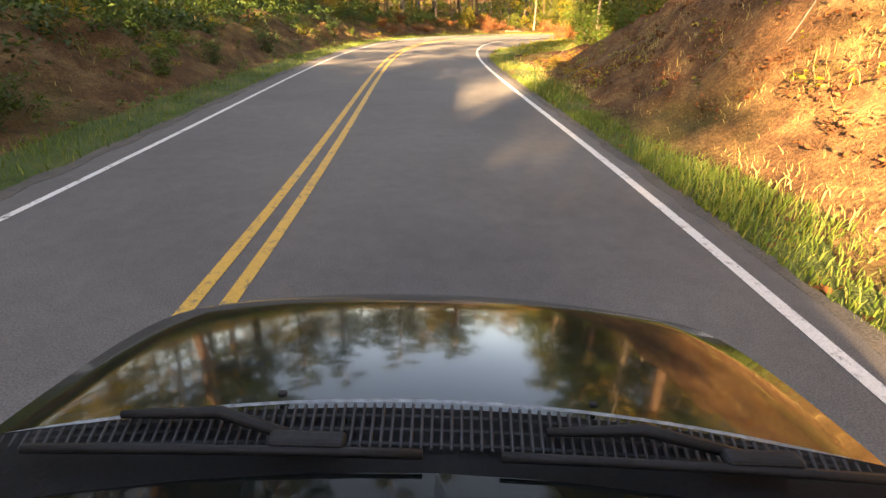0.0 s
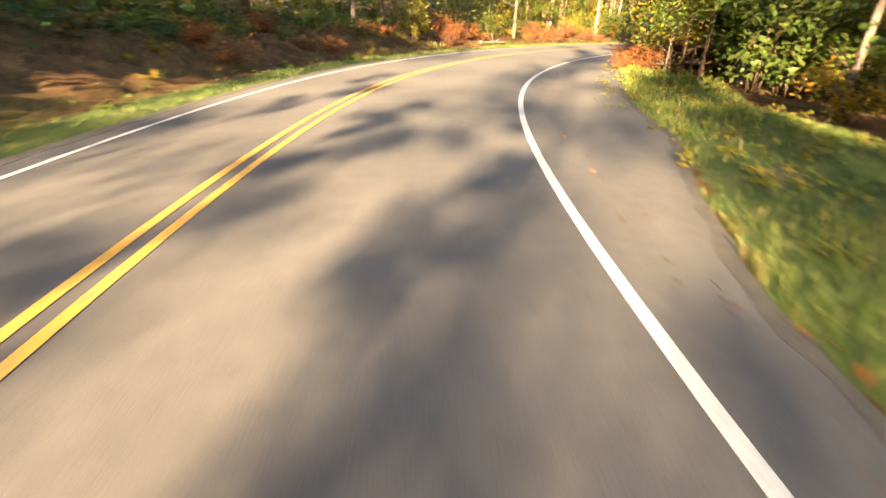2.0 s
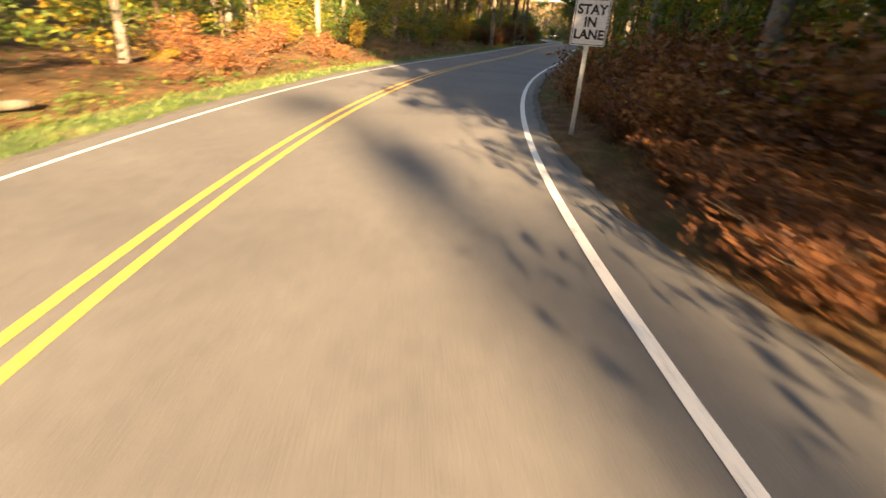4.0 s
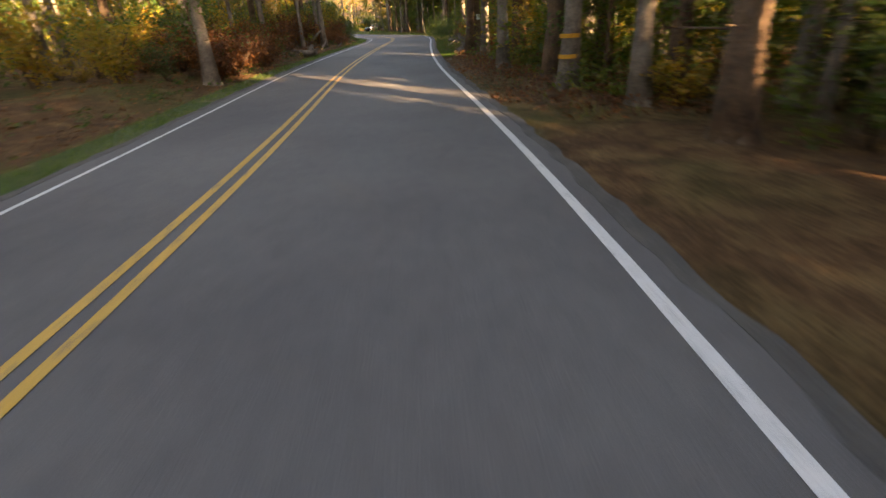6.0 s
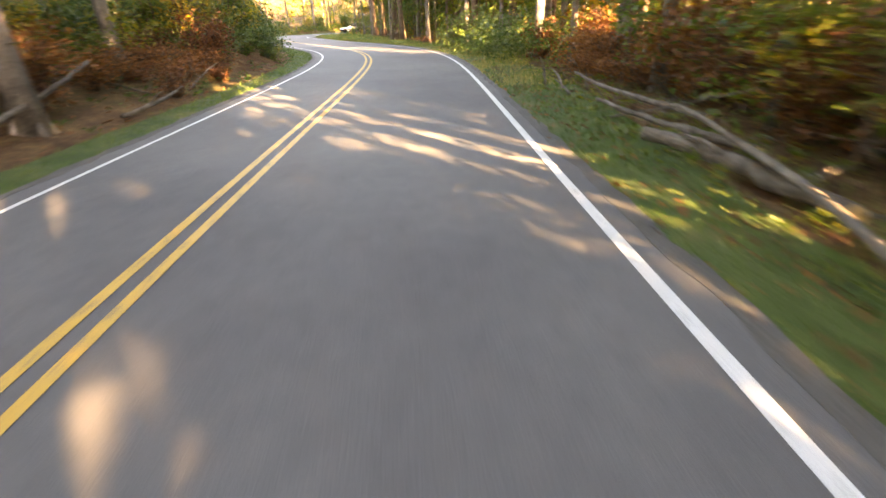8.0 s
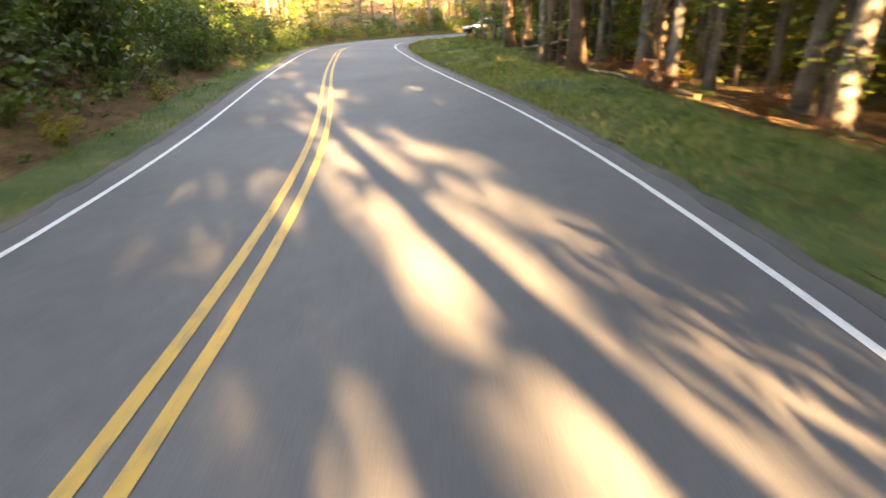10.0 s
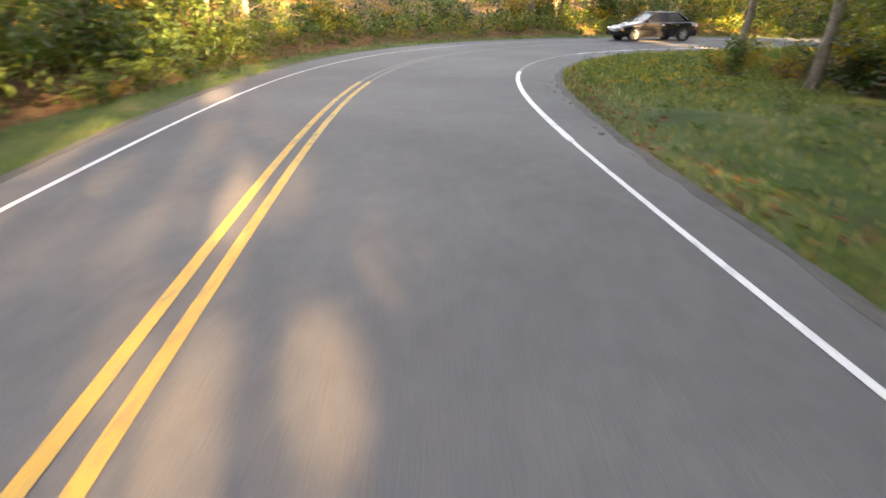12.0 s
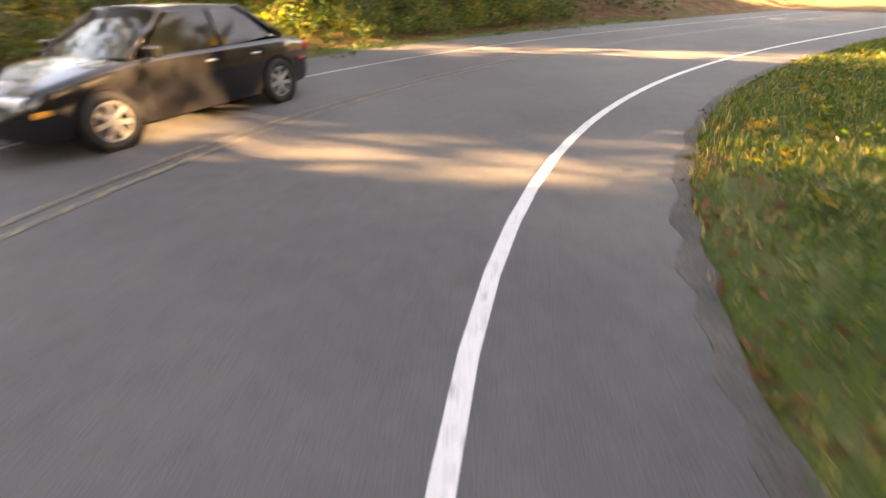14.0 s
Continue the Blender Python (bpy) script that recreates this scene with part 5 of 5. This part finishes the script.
def greenhouse(parent, paint, y_cowl, z_cowl, y_top, z_roof, y_back, y_deck, z_deck, w_low, w_top):
    """Windscreen, side and rear glass, pillars and roof."""
    def quad(name, pts, mat, label="", thick=0.012):
        bm = bmesh.new()
        vs = [bm.verts.new(p) for p in pts]
        bm.faces.new(vs)
        bmesh.ops.solidify(bm, geom=list(bm.faces), thickness=thick)
        bmesh.ops.recalc_face_normals(bm, faces=bm.faces)
        return part(name, bm, mat, parent, label)
    rows = []
    for k in range(9):                     # windscreen, bowed
        u = -1 + 2 * k / 8
        rows.append([(u * w_low * 0.96, y_cowl + 0.10 * (1 - u * u), z_cowl), (u * w_top * 0.97, y_top + 0.07 * (1 - u * u), z_roof - 0.02)])
    bm = bmesh.new()
    vs = [[bm.verts.new(p) for p in r] for r in rows]
    for a, b in zip(vs, vs[1:]):
        bm.faces.new((a[0], b[0], b[1], a[1]))
    bmesh.ops.solidify(bm, geom=list(bm.faces), thickness=0.006)
    part("windscreen", bm, car_glass, parent, "clear bowed windscreen", True)
    quad("rear_window", [(-w_low * 0.9, y_deck, z_deck), (w_low * 0.9, y_deck, z_deck), (w_top * 0.95, y_back, z_roof - 0.02), (-w_top * 0.95, y_back, z_roof - 0.02)], car_glass, thick=0.006)
    for sx in (-1, 1):
        ym = (y_top + y_back) / 2 - 0.05
        quad("side_window", [(sx * w_low, y_cowl - 0.15, z_cowl - 0.02), (sx * w_low, ym, z_cowl - 0.02), (sx * w_top, ym, z_roof - 0.05), (sx * w_top, y_top - 0.05, z_roof - 0.05)], car_glass, thick=0.006)
        quad("side_window", [(sx * w_low, ym - 0.06, z_cowl - 0.02), (sx * w_low, y_deck + 0.25, z_deck), (sx * w_top, y_back - 0.02, z_roof - 0.05), (sx * w_top, ym - 0.06, z_roof - 0.05)], car_glass, thick=0.006)
        for p, q, r0, r1 in (((sx * w_low * 0.985, y_cowl - 0.02, z_cowl - 0.02), (sx * w_top * 0.99, y_top, z_roof - 0.02), 0.035, 0.03),
                             ((sx * w_low, ym - 0.03, z_cowl - 0.04), (sx * w_top, ym - 0.03, z_roof - 0.02), 0.035, 0.03),
                             ((sx * w_low * 0.97, y_deck, z_deck - 0.02), (sx * w_top * 0.99, y_back, z_roof - 0.02), 0.06, 0.04)):
            verts, faces = [], []
            tube(verts, faces, [p, q], [r0, r1], 6)
            mesh_object("pillar", verts, faces, paint, parent)
    rows = []
    for k in range(11):
        u = k / 10
        y = y_top + 0.05 + (y_back - y_top - 0.05) * u
        z = z_roof + 0.035 * math.sin(math.pi * (0.15 + 0.75 * u))
        r = [(-w_top, y, z_roof - 0.05)] + [(w_top * 0.97 * (-1 + j / 4), y, z - 0.03 * abs(-1 + j / 4) ** 3) for j in range(9)] + [(w_top, y, z_roof - 0.05)]
        rows.append(r)
    part("roof", loft(rows), paint, parent, "", True)


def sedan(s, d, turn):
    p = at(s, d)
    root = new("sedan")
    root.matrix_basis = Matrix.Translation((p.x, p.y, 0.0)) @ pose(0, 0, 0, 0, 0, math.degrees(heading(s)) + turn)
    lower_body([(-2.3, 0.66, 0.72, 0.74, 0.34), (-2.2, 0.78, 0.86, 0.9, 0.26), (-1.7, 0.86, 0.93, 0.98, 0.22), (-0.6, 0.88, 0.92, 0.95, 0.2), (0.8, 0.88, 0.9, 0.94, 0.2),
                (1.3, 0.87, 0.84, 0.9, 0.21), (1.9, 0.83, 0.72, 0.78, 0.23), (2.15, 0.74, 0.62, 0.66, 0.26), (2.28, 0.6, 0.55, 0.57, 0.32)], root, black_paint, "body", "glossy black body")
    greenhouse(root, black_paint, 0.95, 0.92, 0.2, 1.4, -1.0, -1.65, 0.97, 0.78, 0.6)
    for x in (-0.8, 0.8):
        for y in (-1.38, 1.36):
            wheel(root, x, y, 0.325)
            bm = bmesh.new()
            rings = [[bm.verts.new((x * 1.09, y + r * math.cos(2 * math.pi * k / 28), 0.335 + r * math.sin(2 * math.pi * k / 28))) for k in range(28)] for r in (0.325, 0.375)]
            for k in range(28):
                bm.faces.new((rings[0][k], rings[0][(k + 1) % 28], rings[1][(k + 1) % 28], rings[1][k]))
            bmesh.ops.solidify(bm, geom=list(bm.faces), thickness=0.03 if x < 0 else -0.03)
            part("wheel_arch", bm, black_mat, root)
        sx = 1 if x > 0 else -1
        part("headlight", bevelled((0.34, 0.2, 0.13), (sx * 0.56, 2.06, 0.62), 0.04, 3), clear_lens, root, "clear headlight")
        part("turn_signal", bevelled((0.05, 0.16, 0.06), (sx * 0.8, 1.98, 0.52), 0.015), amber_lens, root, "amber turn signal")
        part("taillight", bevelled((0.3, 0.12, 0.14), (sx * 0.62, -2.2, 0.76), 0.03, 3), red_lens, root, "red taillight")
        part("side_marker", bevelled((0.03, 0.14, 0.035), (sx * 0.845, -1.98, 0.6), 0.008), red_lens, root, "red side marker")
        part("mirror", bevelled((0.2, 0.11, 0.13), (sx * 0.95, 0.72, 0.98), 0.03, 3), black_paint, root)
        for y in (-0.15, -0.95):
            part("door_handle", bevelled((0.03, 0.16, 0.03), (sx * 0.885, y, 0.78), 0.008), alloy, root)
        for y in (0.85, -0.3, -1.15):
            part("door_seam", bevelled((0.01, 0.012, 0.55), (sx * 0.882, y, 0.6), 0.003, 1), black_mat, root)
    part("grille", bevelled((0.7, 0.05, 0.09), (0, 2.22, 0.5), 0.012), black_mat, root)
    part("number_plate", bevelled((0.31, 0.015, 0.155), (0, -2.31, 0.6), 0.004, 1), sign_white, root)
    part("door_stripe", bevelled((0.012, 0.9, 0.03), (0.885, 0.3, 0.5), 0.004, 1), alloy, root)
    tagged(root, "glossy black sedan with silver wheels on the road", "car")


sedan(198.4, -1.7, 180)


def own_car():
    """The dark car on whose roof the film begins."""
    t0 = PATH[0]
    root = new("hatchback")
    root.matrix_basis = Matrix.Translation((t0[1], t0[2], 0)) @ pose(0, 0, 0, 0, 0, t0[4]) @ Matrix.Scale(t0[3] / 1.62, 4)
    paint = green_paint
    lower_body([(-2.75, 0.62, 0.8, 0.82, 0.34), (-2.6, 0.76, 0.92, 0.95, 0.26), (-1.9, 0.84, 0.95, 0.97, 0.2), (-0.4, 0.845, 0.95, 0.97, 0.2), (0.4, 0.84, 0.945, 0.985, 0.2),
                (0.62, 0.835, 0.93, 0.985, 0.2), (0.85, 0.83, 0.895, 0.955, 0.2), (1.05, 0.82, 0.855, 0.915, 0.21), (1.2, 0.775, 0.82, 0.88, 0.23), (1.32, 0.66, 0.775, 0.83, 0.26),
                (1.4, 0.5, 0.71, 0.765, 0.3), (1.45, 0.34, 0.62, 0.67, 0.36)], root, paint, "body", "glossy dark green-black body")
    greenhouse(root, paint, 0.41, 0.998, -0.12, 1.36, -1.5, -2.45, 0.98, 0.74, 0.58)
    for x in (-0.76, 0.76):
        for y in (-1.9, 0.62):
            wheel(root, x, y, 0.29, 0.18)
        sx = 1 if x > 0 else -1
        part("mirror", bevelled((0.2, 0.1, 0.13), (sx * 0.93, 0.1, 1.05), 0.03, 3), black_mat, root, "black door mirror")
        part("headlight", bevelled((0.3, 0.1, 0.14), (sx * 0.5, 1.33, 0.66), 0.03, 3), clear_lens, root, "clear headlight")
        part("washer_nozzle", bevelled((0.016, 0.014, 0.01), (sx * 0.285, 0.68, 0.985), 0.004, 2), black_mat, root, "black washer nozzle")
    # cowl grille below the windscreen
    bm = bmesh.new()
    n = 26
    rail = []
    for k in range(n + 1):
        u = -1 + 2 * k / n
        rail.append((bm.verts.new((u * 0.735, 0.36 + 0.09 * (1 - u * u), 0.993)), bm.verts.new((u * 0.72, 0.56 + 0.091 * (1 - u * u), 0.990))))
    for a, b in zip(rail, rail[1:]):
        bm.faces.new((a[0], b[0], b[1], a[1]))
    bmesh.ops.solidify(bm, geom=list(bm.faces), thickness=0.006)
    tray = part("cowl_panel", bm, black_mat, root, "black plastic cowl panel")
    slat_me = None
    for k in range(84):
        u = -0.985 + 1.97 * k / 83
        back, front = 0.53 + 0.023 * (1 - u * u), 0.558 + 0.091 * (1 - u * u)
        if slat_me is None:
            bm = bevelled((0.0055, 0.1, 0.007), (0, 0, 0), 0.0015, 1)
            ob = part("slat", bm, slat_mat, tray)
            slat_me = ob.data
        else:
            ob = new("slat", slat_me)
            ob.parent = tray
        ob.matrix_basis = pose(u * 0.7, (back + front) / 2, 0.9985 - 0.012 * u * u, 2, 0, -u * 18) @ Matrix.Diagonal((1, (front - back) / 0.1, 1, 1))
    for k in range(3):
        bm = bmesh.new()
        vs = []
        for i in range(29):
            u = -1 + 2 * i / 28
            y = 0.53 + 0.023 * (1 - u * u) + (0.006 + 0.03 * k) * (0.4 + 0.6 * (1 - u * u))
            vs.append((bm.verts.new((u * 0.705, y, 1.0005 - 0.012 * u * u)), bm.verts.new((u * 0.705, y + 0.006, 1.0005 - 0.012 * u * u))))
        for a, b in zip(vs, vs[1:]):
            bm.faces.new((a[0], b[0], b[1], a[1]))
        bmesh.ops.solidify(bm, geom=list(bm.faces), thickness=0.004)
        part("cross_bar", bm, slat_mat, tray)
    # rear edge of the bonnet, a pale line
    bm = bmesh.new()
    vs = []
    for i in range(29):
        u = -1 + 2 * i / 28
        y = 0.562 + 0.091 * (1 - u * u)
        vs.append((bm.verts.new((u * 0.715, y, 1.002 - 0.02 * u * u)), bm.verts.new((u * 0.715, y + 0.007, 1.003 - 0.02 * u * u))))
    for a, b in zip(vs, vs[1:]):
        bm.faces.new((a[0], b[0], b[1], a[1]))
    bmesh.ops.solidify(bm, geom=list(bm.faces), thickness=0.004)
    part("bonnet_edge", bm, metal_mat, root, "thin bright edge of the bonnet")
    # wipers
    for x0, x1, px in ((-0.62, -0.02, -0.2), (0.1, 0.72, 0.5)):
        w = new("wiper")
        w.parent = root
        verts, faces = [], []
        pts = [(x0 + (x1 - x0) * u, 0.508 + 0.02 * (1 - ((x0 + (x1 - x0) * u) / 0.74) ** 2), 1.016) for u in (0, 0.25, 0.5, 0.75, 1)]
        tube(verts, faces, pts, [0.008] * 5, 6)
        mesh_object("blade", verts, faces, black_mat, w)
        verts, faces = [], []
        yb = 0.575 + 0.02 * (1 - (px / 0.74) ** 2)
        tube(verts, faces, [(px - 0.32, yb, 1.01), (px - 0.16, yb + 0.004, 1.018), (px, yb - 0.05, 1.02)], [0.007, 0.011, 0.009], 6)
        mesh_object("arm", verts, faces, black_mat, w)
        part("joint", bevelled((0.12, 0.032, 0.02), (px, yb - 0.05, 1.02), 0.009, 3), black_mat, w)
    # roof rack
    for y in (-0.45, -1.2):
        bm = bevelled((1.12, 0.035, 0.02), (0, y, 1.45), 0.008, 2)
        part("rack_bar", bm, black_mat, root, "black roof rack bar")
        for sx in (-1, 1):
            part("rack_foot", bevelled((0.05, 0.06, 0.1), (sx * 0.53, y, 1.4), 0.012, 2), black_mat, root)
    # dashboard seen through the glass
    part("dashboard", bevelled((1.36, 0.5, 0.05), (0, 0.12, 0.96), 0.02, 3), black_mat, root, "black dashboard behind the glass")
    tagged(root, "dark green-black hatchback with black wipers and roof rack", "car")


slat_mat = mottled("slat_plastic", [(0.012, 0.013, 0.016), (0.022, 0.023, 0.028)], 12, 120, 0.5, 0.2, 0.001, 0.3)
own_car()
